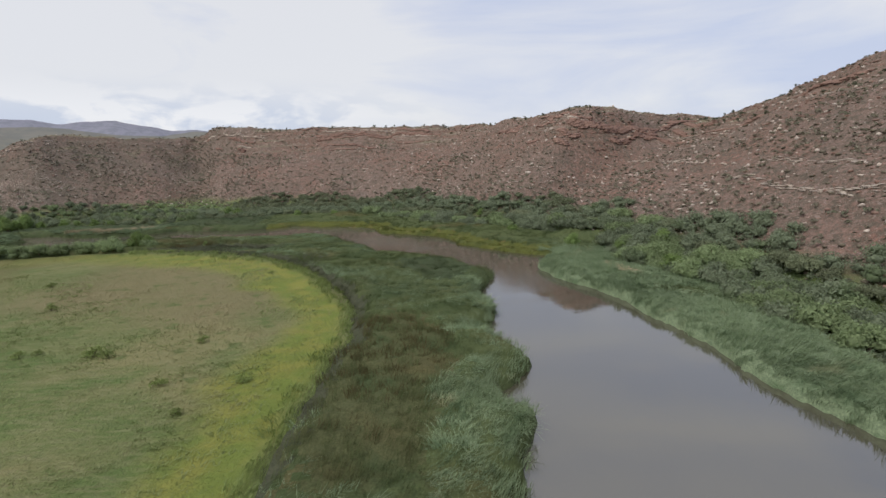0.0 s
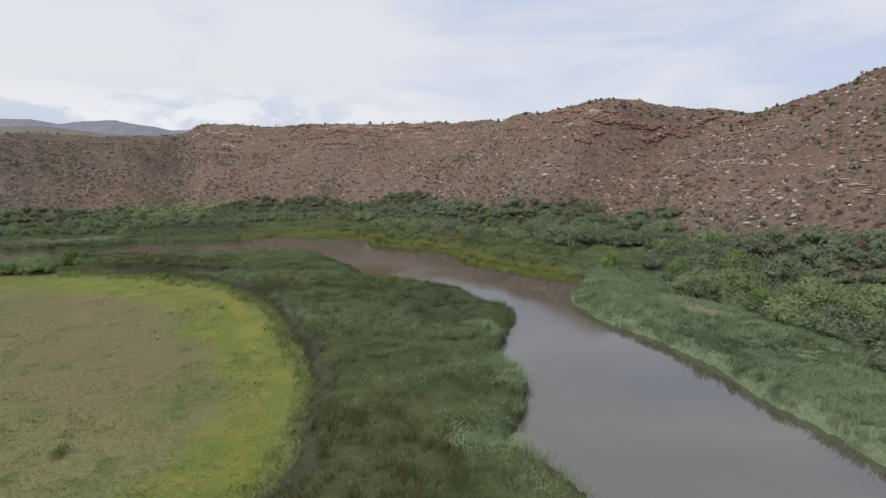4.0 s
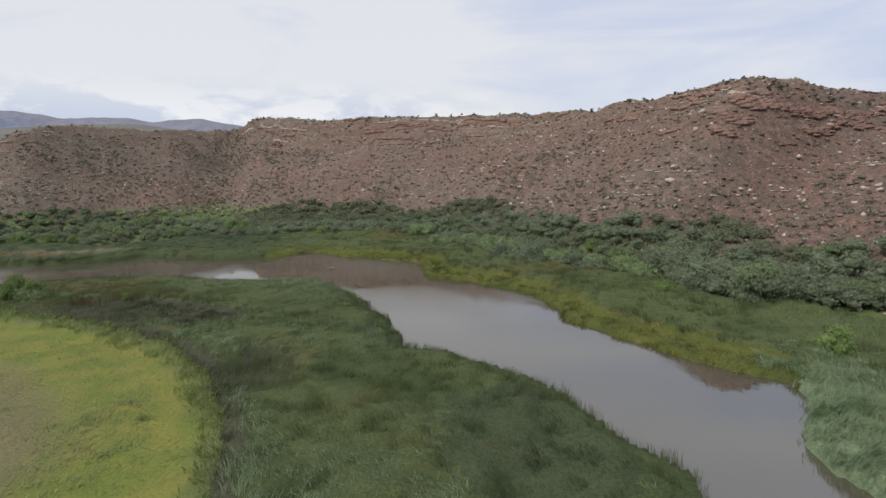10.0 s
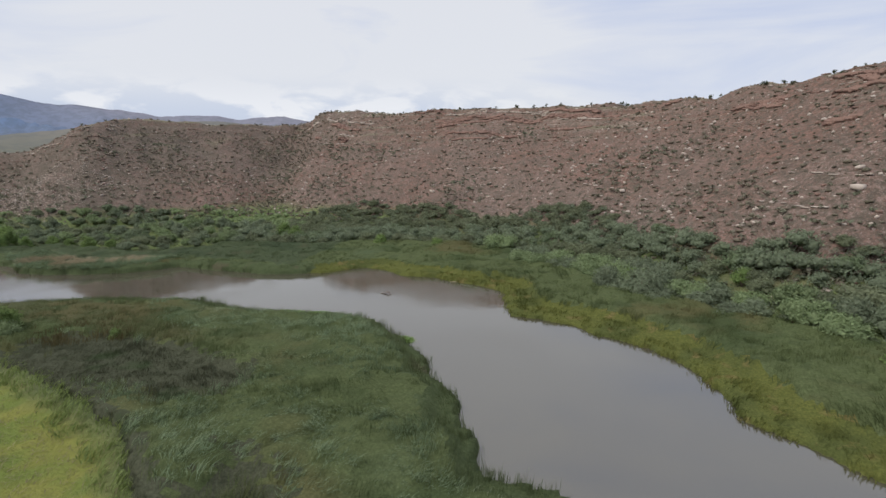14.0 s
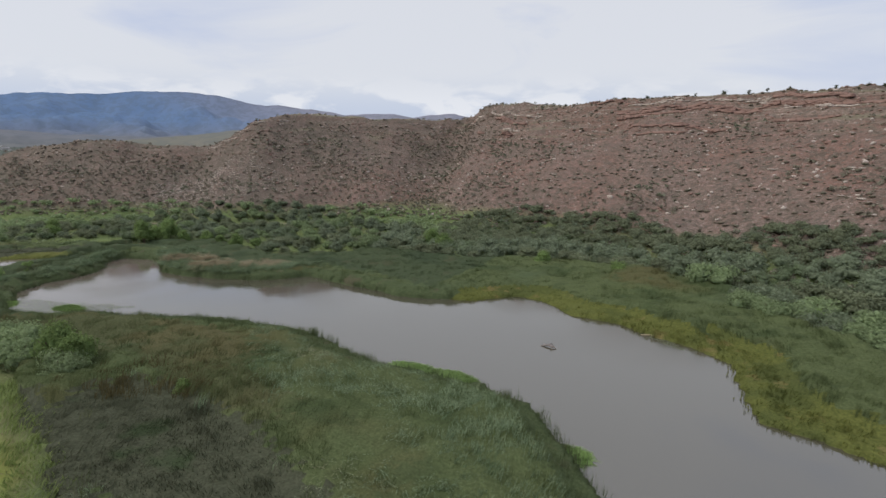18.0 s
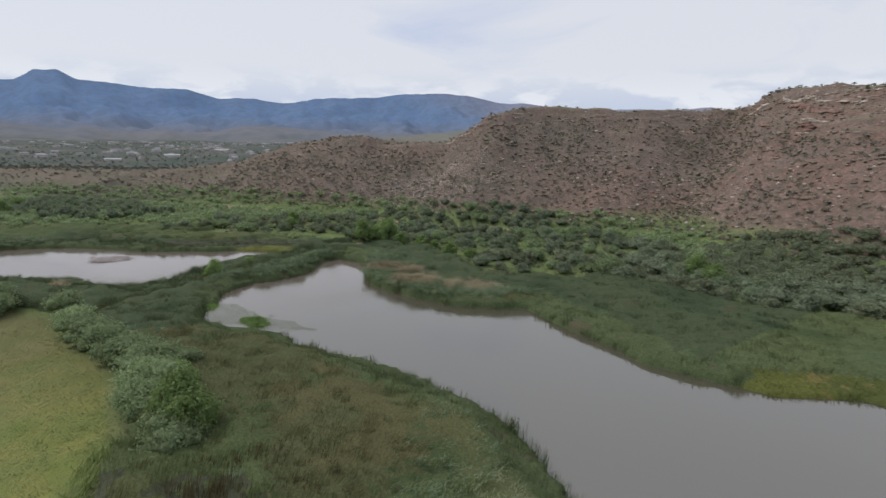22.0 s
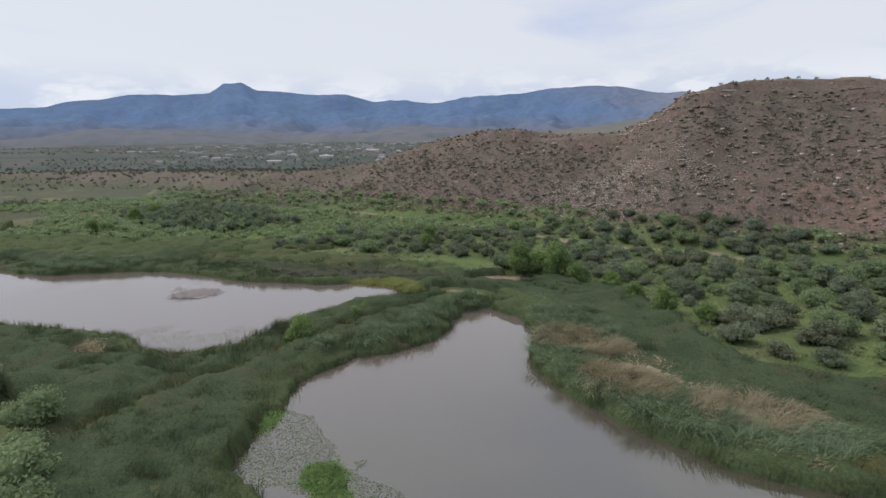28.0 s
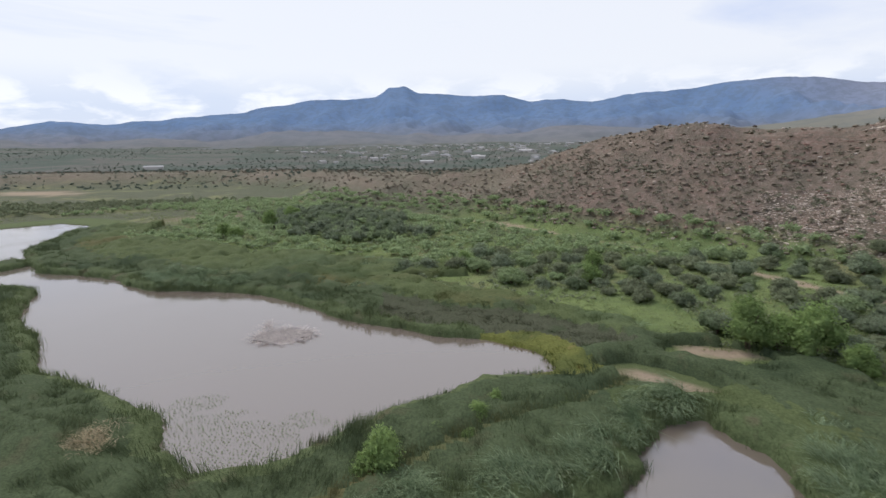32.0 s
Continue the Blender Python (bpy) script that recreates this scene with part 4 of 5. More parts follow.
for i, (nm, mat, hgt, lean, wid, lab) in enumerate(REEDS):
    sel = kind == i
    wide = np.where(inner[sel], wid, wid * 1.4)
    tall = hgt * patchy[sel] * (1 - 0.25 * (i == 1) * sstep(2.2, 0.3, shore[sel])) * np.where((x[sel] < -112) & (y[sel] > 128), 0.72, np.where(x[sel] < -40, 0.8, 1.0))
    tall = np.where(shore[sel] > 0.9, np.maximum(tall - rise[sel], 0.45) * (0.92 + 0.35 * vnoise(x[sel], y[sel], 0.8, 136)), tall * (0.8 + 0.28 * vnoise(x[sel], y[sel], 1.1, 137)))
    le = lean * np.clip(1 + 0.8 * vnoise(x[sel], y[sel], 6, 109), 0.2, 2) * (0.4 + 0.6 * sstep(0.5, 2.5, shore[sel]))
    if i in (1, 4):
        rise[sel] = np.maximum(rise[sel], 0.82 * stand_top(x[sel], y[sel]))
    V, F = blades(x[sel], y[sel], z[sel] + rise[sel], tall, wide, le, ldir[sel], 13 + i, (13, 20, 12, 13, 24, 12, 13, 13, 14)[i], 0.30)
    cells = mfaces[mface_kind == i]
    used, idx = np.unique(cells, return_inverse=True)
    idx = idx.reshape(-1, 4) + len(V)
    V, F = np.vstack([V, mverts[used]]), np.vstack([F, idx[:, :3], idx[:, [0, 2, 3]]])
    stuff(nm, V, F, mat, lab, "reeds", True)


def tussocks(name, box, gap, accept, mat, label, seed, length=1.7, per=70):
    """Clumps of reeds laid over, all leaning one way in each clump."""
    g = np.random.default_rng(seed)
    far_apart, cells = [], {}
    px, py = g.uniform(box[0], box[1], 30000), g.uniform(box[2], box[3], 30000)
    sure = accept(px, py)
    for a, b in zip(px[sure], py[sure]):
        key = (int(a // gap), int(b // gap))
        if key not in cells:
            cells[key] = 1
            far_apart.append((a, b))
    tx, ty = np.array(far_apart).T
    tz = np.maximum(sample(H, tx, ty), -0.1) + 0.72 * stand_top(tx, ty)
    V, F = blades(tx, ty, tz, length * g.uniform(0.7, 1.15, len(tx)), 0.05, g.uniform(0.75, 1.25, len(tx)), 3.2 * vnoise(tx, ty, 9, 105) + g.normal(0, 0.5, len(tx)), seed + 1, per, 0.32)
    stuff(name, V, F, mat, label, "reeds")


def west_bank(x, y):
    d = sample(D_A, x, y)
    lie = (d > 0.6) & (d < 6.5 + 2 * vnoise(x, y, 9, 145)) & (x < -90) & (x > -124) & (y > 158)
    lie |= (d > 0.6) & (d < 3.2) & (x < -119) & (x > -136) & (y > 142) & (y < 167) & (vnoise(x, y, 4, 146) > -0.2)
    return lie | ((blob(x, y, -181, 109, 4, 9, -20) < 1) & (sample(D_B, x, y) > 0.5))


def straw_spot(x, y):
    n = 0.35 * fnoise(x, y, 3, 147, 2)
    return (sample(D_A, x, y) > 0.5) & ((blob(x, y, -114, 169.6, 4.2, 2.5, 15) + n < 1) | (blob(x, y, -104.5, 168.6, 3.6, 1.8, 20) + n < 1) | (blob(x, y, -97, 172.6, 4.0, 2.4, 25) + n < 1))


tussocks("lodged_reed_clumps", (-190, -85, 95, 182), 1.25, lambda x, y: west_bank(x, y) & ~straw_spot(x, y), M_PALE, "pale grey-green cattails flattened in swirls along the bank", 921)
tussocks("straw_reed_clumps", (-122, -88, 160, 182), 0.95, straw_spot, M_STRAW, "straw-coloured dead cattails flattened in swirls", 923)
tussocks("eastern_lodged_clumps", (10, 48, 20, 120), 1.5, lambda x, y: (sample(D_A, x, y) > 1.0) & (sample(D_A, x, y) < 9) & outer_side(x, y) & (fnoise(x, y, 6, 148, 2) > 0.05), M_PALE, "grey-green cattails pressed down by the wind", 925, 1.5, 50)
tussocks("inner_lodged_clumps", (-3, 10, 20, 86), 1.3, lambda x, y: (sample(D_A, x, y) > 0.5) & (sample(D_A, x, y) < 4.2) & (x < 9) & (fnoise(x, y, 6, 149, 2) > 0.1), M_PALE, "grey-green cattails leaning over the water's edge", 927, 1.5, 50)

# ---- meadow ----
x, y = spots(52000, -140, -11, 8, 131, 21)
keep = sample(D_M, x, y) < 0.2
x, y = x[keep], y[keep]
ripe = (sstep(52, 84, y + 8 * fnoise(x, y, 18, 87, 3)) * sstep(-80, -62, x) + 0.5 * fnoise(x, y, 9, 124, 2)) > 0.6
late = x < -80 + 6 * fnoise(x, y, 14, 85, 2)
for nm, sel, mat, lab in (("olive_meadow_grass", late, M_LATE, "olive and brown late grass at the far end of the meadow"), ("meadow_grass", ~ripe & ~late, M_GRASS, "fresh green meadow grass with straw patches"), ("ripe_meadow_grass", ripe & ~late, M_RIPE, "dry straw-coloured meadow grass laid by wind")):
    V, F = blades(x[sel], y[sel], sample(H, x[sel], y[sel]), 0.42 + 0.2 * vnoise(x[sel], y[sel], 5, 111), 0.06, 1.05, 2.5 * vnoise(x[sel], y[sel], 14, 112), 22, 2, 0.3)
    stuff(nm, V, F, mat, lab, "grass")
x, y = spots(60000, -140, -8, -10, 133, 23)
d = sample(D_M, x, y) + 0.8 * fnoise(x, y, 5, 113, 2)
keep = (d > -1.2) & (d < 1.7) & (x > -75)
x, y = x[keep], y[keep]
V, F = blades(x, y, sample(H, x, y), 0.9 + 0.2 * vnoise(x, y, 4, 114), 0.09, 0.5, 3 * vnoise(x, y, 8, 115), 24, 5, 0.25)
stuff("meadow_edge_forbs", V, F, M_FORB, "pale green tall forbs along the meadow edge", "grass")
x, y = spots(16000, -120, -12, -10, 130, 25)
keep = (sample(D_M, x, y) < -3) & (y > 15) & (fnoise(x, y, 11, 116, 3) > 0.3)
x, y = x[keep], y[keep]
V, F = blades(x, y, sample(H, x, y), 0.5 + 0.2 * vnoise(x, y, 4, 117), 0.08, 0.9, 3 * vnoise(x, y, 8, 118), 26, 7, 0.25)
stuff("meadow_weeds", V, F, M_GRASS, "green weed tufts standing in the meadow", "grass")
x, y = spots(36000, -310, -75, -10, 225, 27)
keep = (sample(D_M, x, y) > 4) & (sample(D_W, x, y) > 14) & (sample(H, x, y) < 3.5)
x, y = x[keep], y[keep]
V, F = blades(x, y, sample(H, x, y), 0.55 + 0.2 * vnoise(x, y, 5, 119), 0.14, 0.7, 3 * vnoise(x, y, 12, 120), 28, 3, 0.4)
stuff("flat_grass", V, F, M_GRASS, "fresh green grass on the valley flat", "grass")


# ---- bushes and trees ----
def lump():
    bm = bmesh.new()
    bmesh.ops.create_icosphere(bm, subdivisions=2, radius=1.0)
    bm.verts.ensure_lookup_table()
    V = np.array([v.co[:] for v in bm.verts])
    F = np.array([[v.index for v in f.verts] for f in bm.faces])
    bm.free()
    return V, F


LUMP_V, LUMP_F = lump()


def crown_mesh(seed, w, h, lobes, leaves, size, flat=0.6, core=0):
    """Leaf clumps over several lobes; the largest lobes may have a twiggy core."""
    g = np.random.default_rng(seed)
    ang, rad = g.uniform(0, 2 * np.pi, lobes), w * 0.29 * np.sqrt(g.uniform(0, 1, lobes))
    up = g.uniform(0.30, 0.70, lobes) * (1 - 0.5 * (rad / (0.3 * w)) ** 2)
    c = np.stack([rad * np.cos(ang), rad * np.sin(ang), up * h], 1)
    r = g.uniform(0.17, 0.29, lobes) * w
    sq = np.array([1, 1, min(1.1, 1.1 * h / w)])
    k = g.choice(lobes, leaves, p=r ** 2 / (r ** 2).sum())
    d = g.normal(0, 1, (leaves, 3))
    d[:, 2] = np.where(d[:, 2] < -0.3, -d[:, 2], d[:, 2])
    d /= np.linalg.norm(d, axis=1)[:, None]
    p = c[k] + d * (r[k] * g.uniform(0.62, 1.16, leaves))[:, None] * sq
    p[:, 2] = np.maximum(p[:, 2], 0.1 + g.uniform(0, 0.2, leaves))
    nrm = d + g.normal(0, flat, (leaves, 3))
    nrm /= np.linalg.norm(nrm, axis=1)[:, None]
    t1 = np.cross(nrm, g.normal(0, 1, (leaves, 3)))
    t1 /= np.linalg.norm(t1, axis=1)[:, None]
    t2 = np.cross(nrm, t1)
    s = size * g.uniform(0.6, 1.5, (leaves, 1))
    V = np.stack([p - t1 * s * 0.6, p + t2 * s * 0.35, p + t1 * s * 0.75, p - t2 * s * 0.35], 1).reshape(-1, 3)
    F = np.arange(leaves * 4).reshape(-1, 4)
    for q in np.argsort(-r)[:core]:
        n = LUMP_V * (1 + 0.2 * g.normal(0, 1, (len(LUMP_V), 1)))
        n = c[q] + n * r[q] * 0.58 * sq
        n[:, 2] = np.maximum(n[:, 2], 0.0)
        F = np.vstack([F, np.concatenate([LUMP_F, LUMP_F[:, 2:]], 1) + len(V)])
        V = np.vstack([V, n])
    return V, F


def limb_mesh(seed, w, h, stems):
    g = np.random.default_rng(seed)
    V, F = [], []
    for s in range(stems):
        a, tilt = 2 * np.pi * s / stems + g.uniform(0, 0.8), g.uniform(0.10, 0.28) * w
        pts = [(0.05 * math.cos(a), 0.05 * math.sin(a), -0.3), (0.35 * tilt * math.cos(a), 0.35 * tilt * math.sin(a), 0.3 * h), (tilt * math.cos(a + 0.3), tilt * math.sin(a + 0.3), 0.6 * h)]
        b = len(V)
        for (px, py, pz), r in zip(pts, (0.03 * h, 0.022 * h, 0.008 * h)):
            V += [(px + r * math.cos(q), py + r * math.sin(q), pz) for q in np.linspace(0, 2 * np.pi, 5, endpoint=False)]
        for lv in range(2):
            F += [(b + lv * 5 + q, b + lv * 5 + (q + 1) % 5, b + lv * 5 + 5 + (q + 1) % 5, b + lv * 5 + 5 + q) for q in range(5)]
    return np.array(V), np.array(F)


def plant(name, seed, w, h, mat, lobes=14, leaves=1700, size=0.21, stems=4, core=9):
    root = new(name)
    V, F = limb_mesh(seed, w, h, stems)
    t = new("trunk", mesh_np("trunk", V, F, M_BARK))
    V, F = crown_mesh(seed + 50, w, h, lobes, leaves, size, 0.6, core)
    c = new("crown", mesh_np("crown", V, F, mat))
    t.parent = c.parent = root
    return root


def scatter(proto, pts, label, category, group, sizes, seed):
    """Copies of the prototypes at x, y or x, y, size."""
    g = np.random.default_rng(seed)
    for p in pts:
        k = p[2] if len(p) > 2 else g.uniform(*sizes)
        base = proto[int(g.integers(len(proto)))]
        m = pose(p[0], p[1], float(ground_z(p[0], p[1])) - 0.08, 0, 0, g.uniform(0, 360)) @ Matrix.Diagonal((k, k, k * g.uniform(0.85, 1.15), 1))
        tagged(copy_thing(base, m), label, category, group)


def clear(proto):
    for ob in proto:
        for o in (*ob.children_recursive, ob):
            bpy.data.objects.remove(o)


def spread_points(n, gap, accept, box, seed):
    """Random points at least gap apart."""
    g = np.random.default_rng(seed)
    px, py = g.uniform(box[0], box[1], n), g.uniform(box[2], box[3], n)
    ok = accept(px, py)
    got, cells = [], {}
    for a, b in zip(px[ok], py[ok]):
        key = (int(a // gap), int(b // gap))
        if all((a - q[0]) ** 2 + (b - q[1]) ** 2 > gap * gap for i in (-1, 0, 1) for j in (-1, 0, 1) for q in cells.get((key[0] + i, key[1] + j), ())):
            cells.setdefault(key, []).append((a, b))
            got.append((a, b))
    return got


def joined(name, proto_fn, pts, mat, label, category, sizes, seed, sink=0.08, skew=1.0):
    """Many small plants or stones in one mesh."""
    g = np.random.default_rng(seed)
    base = [proto_fn(i) for i in range(5)]
    VV, FF, off = [], [], 0
    zz = ground_z(np.array([p[0] for p in pts]), np.array([p[1] for p in pts]))
    for (px, py), pz in zip(pts, zz):
        V, F = base[int(g.integers(5))]
        k, a = sizes[0] + (sizes[1] - sizes[0]) * g.uniform(0, 1) ** skew, g.uniform(0, 2 * np.pi)
        R = np.array([[math.cos(a), -math.sin(a), 0], [math.sin(a), math.cos(a), 0], [0, 0, 1]])
        VV.append(V @ R.T * k + (px, py, pz - sink * k))
        FF.append(F + off)
        off += len(V)
    return stuff(name, np.vstack(VV), np.vstack(FF), mat, label, category)


def belt(x, y):
    d, h = sample(D_A, x, y), sample(H, x, y)
    return outer_side(x, y) & (d > reed_width(x, y) + 0.5) & (h < 7.0 + 3.0 * vnoise(x, y, 15, 122)) & (x > -92) & (y > 25)


willows = [plant("willow_bush", 200 + i, 4.8, 3.3, M_WILLOW if i % 3 else M_OLIVE) for i in range(6)]
mesquites = [plant("mesquite_bush", 220 + i, 4.4, 2.8, M_MESQUITE) for i in range(3)]
brights = [plant("cottonwood_tree", 230 + i, 4.6, 4.8, M_BRIGHT, 20, 2300, 0.19, 4, 8) for i in range(4)]
olives = [plant("russian_olive_bush", 260 + i, 6.0, 4.4, M_OLIVE, 18, 2600, 0.2, 4, 8) for i in range(4)]
shrubs = [plant("meadow_shrub", 270 + i, 6.0, 3.4, M_FORB, 14, 420, 0.34, 4, 0) for i in range(3)]
pts = spread_points(16000, 2.25, belt, (-92, 75, 25, 240), 31)
random.Random(3).shuffle(pts)
low = spread_points(16000, 1.75, belt, (-92, 75, 25, 240), 30)
joined("belt_undergrowth", lambda i: crown_mesh(290 + i, 3.4, 1.9, 6, 130, 0.25, 0.6, 1), low, M_WILLOW, "grey-green shrubs filling the gaps of the thicket", "thicket", (0.6, 1.15), 29)
near = sorted(pts, key=lambda p: float(sample(D_A, p[0], p[1])))
front, rest = near[:220], near[220:]
scatter(willows, front[:160], "grey-green willow bush in the thicket below the hill", "bush", "thicket below the hill", (0.85, 1.5), 32)
scatter(mesquites, front[160:], "dark green mesquite bush at the foot of the slope", "bush", "thicket below the hill", (0.8, 1.35), 35)
scatter(brights, [(28.9, 118.4, 0.85), (39, 89.7, 1.0), (18.5, 140, 0.8), (-1, 172, 0.85), (-13, 184, 0.75), (-54, 201, 0.8), (-78, 205, 1.0), (-82, 207, 1.0), (42, 102, 0.9), (36, 108, 0.8),
    (12, 166, 0.7), (-40, 199, 0.7)], "fresh green cottonwood rising out of the thicket", "tree", "thicket below the hill", (0.8, 1.3), 33)
half = len(rest) // 2
joined("willow_thicket", lambda i: crown_mesh(300 + i, 4.6, 3.0, 12, 620, 0.23, 0.6, 4), rest[:half], M_WILLOW, "dense willow thicket at the foot of the hill", "thicket", (0.75, 1.35), 34)
joined("mesquite_thicket", lambda i: crown_mesh(310 + i, 4.2, 2.4, 12, 600, 0.23, 0.6, 4), rest[half:], M_MESQUITE, "dark mesquite thicket climbing the slope's foot", "thicket", (0.65, 1.2), 36)

# tree line between meadow and marsh, saplings on the isthmus
scatter(olives, [(-100.4, 126, 1.00), (-96.5, 127.3, 0.95), (-92.5, 128.6, 1.06), (-88.4, 130.4, 1.00), (-85.3, 129.8, 0.95), (-81.6, 130, 1.06), (-79, 129.2, 0.84), (-104.6, 124.8, 0.95),
    (-109, 124, 0.63), (-112.3, 123.6, 0.84), (-118.2, 116, 1.00), (-121.5, 115, 1.16), (-126.7, 110.9, 0.84), (-130.5, 106.5, 0.79), (-71.5, 130, 0.79), (-88, 133, 0.74)],
    "silvery grey-green olive bush beside the meadow", "bush", "bushes along the meadow", (0.8, 1.1), 37)
scatter(brights, [(-75.2, 131, 1.05), (-73, 131.4, 0.95), (-82.5, 132.4, 0.7), (-59.5, 133.8, 0.4)], "yellow-green young willow tree beside the meadow", "tree", "bushes along the meadow", (0.8, 1.1), 38)
scatter(brights, [(-132.3, 149.9, 0.5), (-126, 142.9, 0.8), (-129.6, 149, 0.3), (-134.9, 151.5, 0.35), (-130.2, 146.4, 0.4), (-125.6, 141.6, 0.35)],
    "bright green willow sapling on the reedy isthmus", "tree", "saplings on the isthmus", (0.4, 0.5), 39)
scatter(brights, [(-144.6, 178.2, 1.15), (-142, 182.9, 1.25), (-143.6, 180.6, 0.95), (-137.6, 183.9, 0.7), (-130.5, 185, 0.75), (-126, 185.4, 0.7), (-119.8, 185, 0.75), (-115, 186.5, 0.7), (-184, 153, 0.7),
    (-175, 172, 0.95), (-171, 170.5, 0.8), (-218, 103, 0.95), (-222, 99, 0.9), (-253, 108, 1.3), (-240, 105, 1.2)], "bright green cottonwood standing on the grassy flat", "tree", "trees on the flat", (0.8, 1.0), 40)
scatter(mesquites, [(-113, 188.5, 0.95), (-111, 190.5, 1.0), (-105, 192, 1.05), (-84, 207, 1.1), (-90, 203, 1.0)], "dark spreading bush at the reed edge", "bush", "trees on the flat", (0.8, 1.0), 41)
scatter(shrubs, [(-58.2, 77.3, 0.36), (-69.4, 93.1, 0.36), (-39, 57, 0.45), (-37.2, 56.5, 0.35), (-47.2, 56.8, 0.3), (-45.9, 58, 0.22), (-28.7, 61.3, 0.3), (-27.4, 48.6, 0.33), (-19.4, 48.7, 0.28),
    (-22.8, 42.4, 0.25), (-32.7, 100.4, 0.2)], "small loose green shrub growing in the open meadow", "bush", "shrubs in the meadow", (0.3, 0.4), 45)


def flats(x, y):
    d, h = sample(D_W, x, y), sample(H, x, y)
    return (sample(D_M, x, y) > 6) & (d > np.where(x < -140, 19, 20)) & (h < 6) & (x < -88) & (fnoise(x, y, 22, 131, 2) > -0.6 + 0.4 * (sample(H, x, y) < 1.4) + 0.6 * sstep(33, 21, d) - 0.5 * (x > -150)) & (off_line(TRAIL, x, y) > 3)


pts = spread_points(40000, 3.1, flats, (-330, -88, -40, 240), 41)
random.Random(4).shuffle(pts)
pts.sort(key=lambda p: math.hypot(p[0] + 130, p[1] - 170))
scatter(willows + mesquites, pts[:240], "rounded grey-green bush on the grassy flat", "bush", "bushes on the flat", (0.45, 1.05), 42)
joined("flat_scrub", lambda i: crown_mesh(320 + i, 3.6, 2.0, 8, 150, 0.30, 0.6, 1), pts[240:1050], M_OLIVE, "grey-green scrub over the valley flat", "thicket", (0.5, 1.5), 44)
joined("far_scrub", lambda i: crown_mesh(340 + i, 4.0, 2.4, 5, 36, 0.9), pts[1050:], M_MESQUITE, "dark scrub towards the dry bench", "thicket", (0.5, 1.1), 48)
pts = spread_points(26000, 1.25, lambda x, y: (sample(D_M, x, y) > 5) & (sample(D_W, x, y) > 13) & (sample(H, x, y) < 5) & (fnoise(x, y, 14, 134, 3) > 0.0) & (off_line(TRAIL, x, y) > 1.5), (-250, -85, 60, 235), 49)
joined("flat_weeds", lambda i: crown_mesh(350 + i, 1.5, 0.9, 4, 14, 0.34), pts[:5000], M_MESQUITE, "knee-high green weeds and low shrubs on the flat", "scrub", (0.5, 1.3), 50)
pts = spread_points(2500, 2.8, lambda x, y: blob(x, y, -250, 120, 40, 17, 25) + 0.3 * fnoise(x, y, 12, 133, 2) < 1, (-300, -205, 80, 160), 46)
joined("riverside_thicket", lambda i: crown_mesh(330 + i, 4.6, 3.4, 9, 220, 0.3, 0.45, 4), pts, M_WILLOW, "dense rounded green thicket on the valley floor", "thicket", (0.8, 1.2), 47)
clear(willows + mesquites + olives + brights + shrubs)


# ---- hillside: scrub, junipers, stones, ledges ----
def slope(x, y):
    return (sample(H, x, y) > 2.8) & (sample(inside_feet.astype(float), x, y) < 0.5)


def scrubby(x, y):
    return slope(x, y) & (fnoise(x, y, 22, 150, 3) > -0.75) & (sample(STREAK, x, y) < 0.45 + 0.6 * vnoise(x, y, 1.5, 153)) & ((x > -105) | ((sample(UPS, x, y) > 0.03) & (sample(UPS, x, y) < 0.93)))


def tuft(seed, w, h):
    """A small domed desert shrub with twigs standing out of it."""
    g = np.random.default_rng(seed)
    bm = bmesh.new()
    bmesh.ops.create_icosphere(bm, subdivisions=1, radius=0.5)
    V = np.array([v.co[:] for v in bm.verts]) * (1 + 0.3 * g.normal(0, 1, (12, 1))) * (w, w, h * 1.1) + (0, 0, 0.4 * h)
    F = np.array([[v.index for v in f.verts] for f in bm.faces])
    bm.free()
    V[:, 2] = np.maximum(V[:, 2], -0.1)
    LV, LF = crown_mesh(seed + 9, w * 1.1, h, 3, 5, 0.30)
    return np.vstack([V, LV]), np.vstack([np.concatenate([F, F[:, 2:]], 1), LF + 12])


pts = spread_points(90000, 1.2, scrubby, (-300, 135, 20, 345), 51)
pts = pts[:19000]
joined("hill_scrub", lambda i: tuft(400 + i, 1.2, 0.6), [p for p in pts if p[0] < -60], M_SCRUB, "low grey-brown desert scrub dotted over the slope", "scrub", (0.25, 1.2), 52, 0.08, 1.8)
joined("eastern_scrub", lambda i: tuft(405 + i, 1.25, 0.6), [p for p in pts if p[0] >= -60], M_CREOSOTE, "dark olive-brown scrub dotted over the red slope", "scrub", (0.28, 1.0), 53, 0.08, 1.6)
pts = spread_points(16000, 2.4, lambda x, y: (sample(H, x, y) > 3) & ((x < -245) | (y > 330)), (-555, 0, -150, 435), 53)
joined("bench_scrub", lambda i: crown_mesh(410 + i, 2.2, 1.2, 3, 7, 0.8), pts, M_SCRUB, "dark scrub over the dry bench and plateau", "scrub", (0.4, 1.2), 54)

pts = spread_points(9000, 1.3, lambda x, y: slope(x, y) & (sample(UPS, x, y) < 0.9) & (sample(UPS, x, y) > 0.03) & (fnoise(x, y, 18, 151, 3) > 0.1), (-262, -118, 165, 300), 57)
joined("western_scrub", lambda i: crown_mesh(430 + i, 1.5, 0.9, 3, 8, 0.46), pts[:2600], M_SCRUB, "dark brown scrub over the western hill", "scrub", (0.4, 1.0), 58)
pts = spread_points(6000, 1.5, lambda x, y: slope(x, y) & (off_line([(-104, 234), (-118, 262), (-134, 300), (-148, 335)], x, y) + 5 * fnoise(x, y, 14, 152, 2) < 9), (-170, -85, 225, 345), 59)
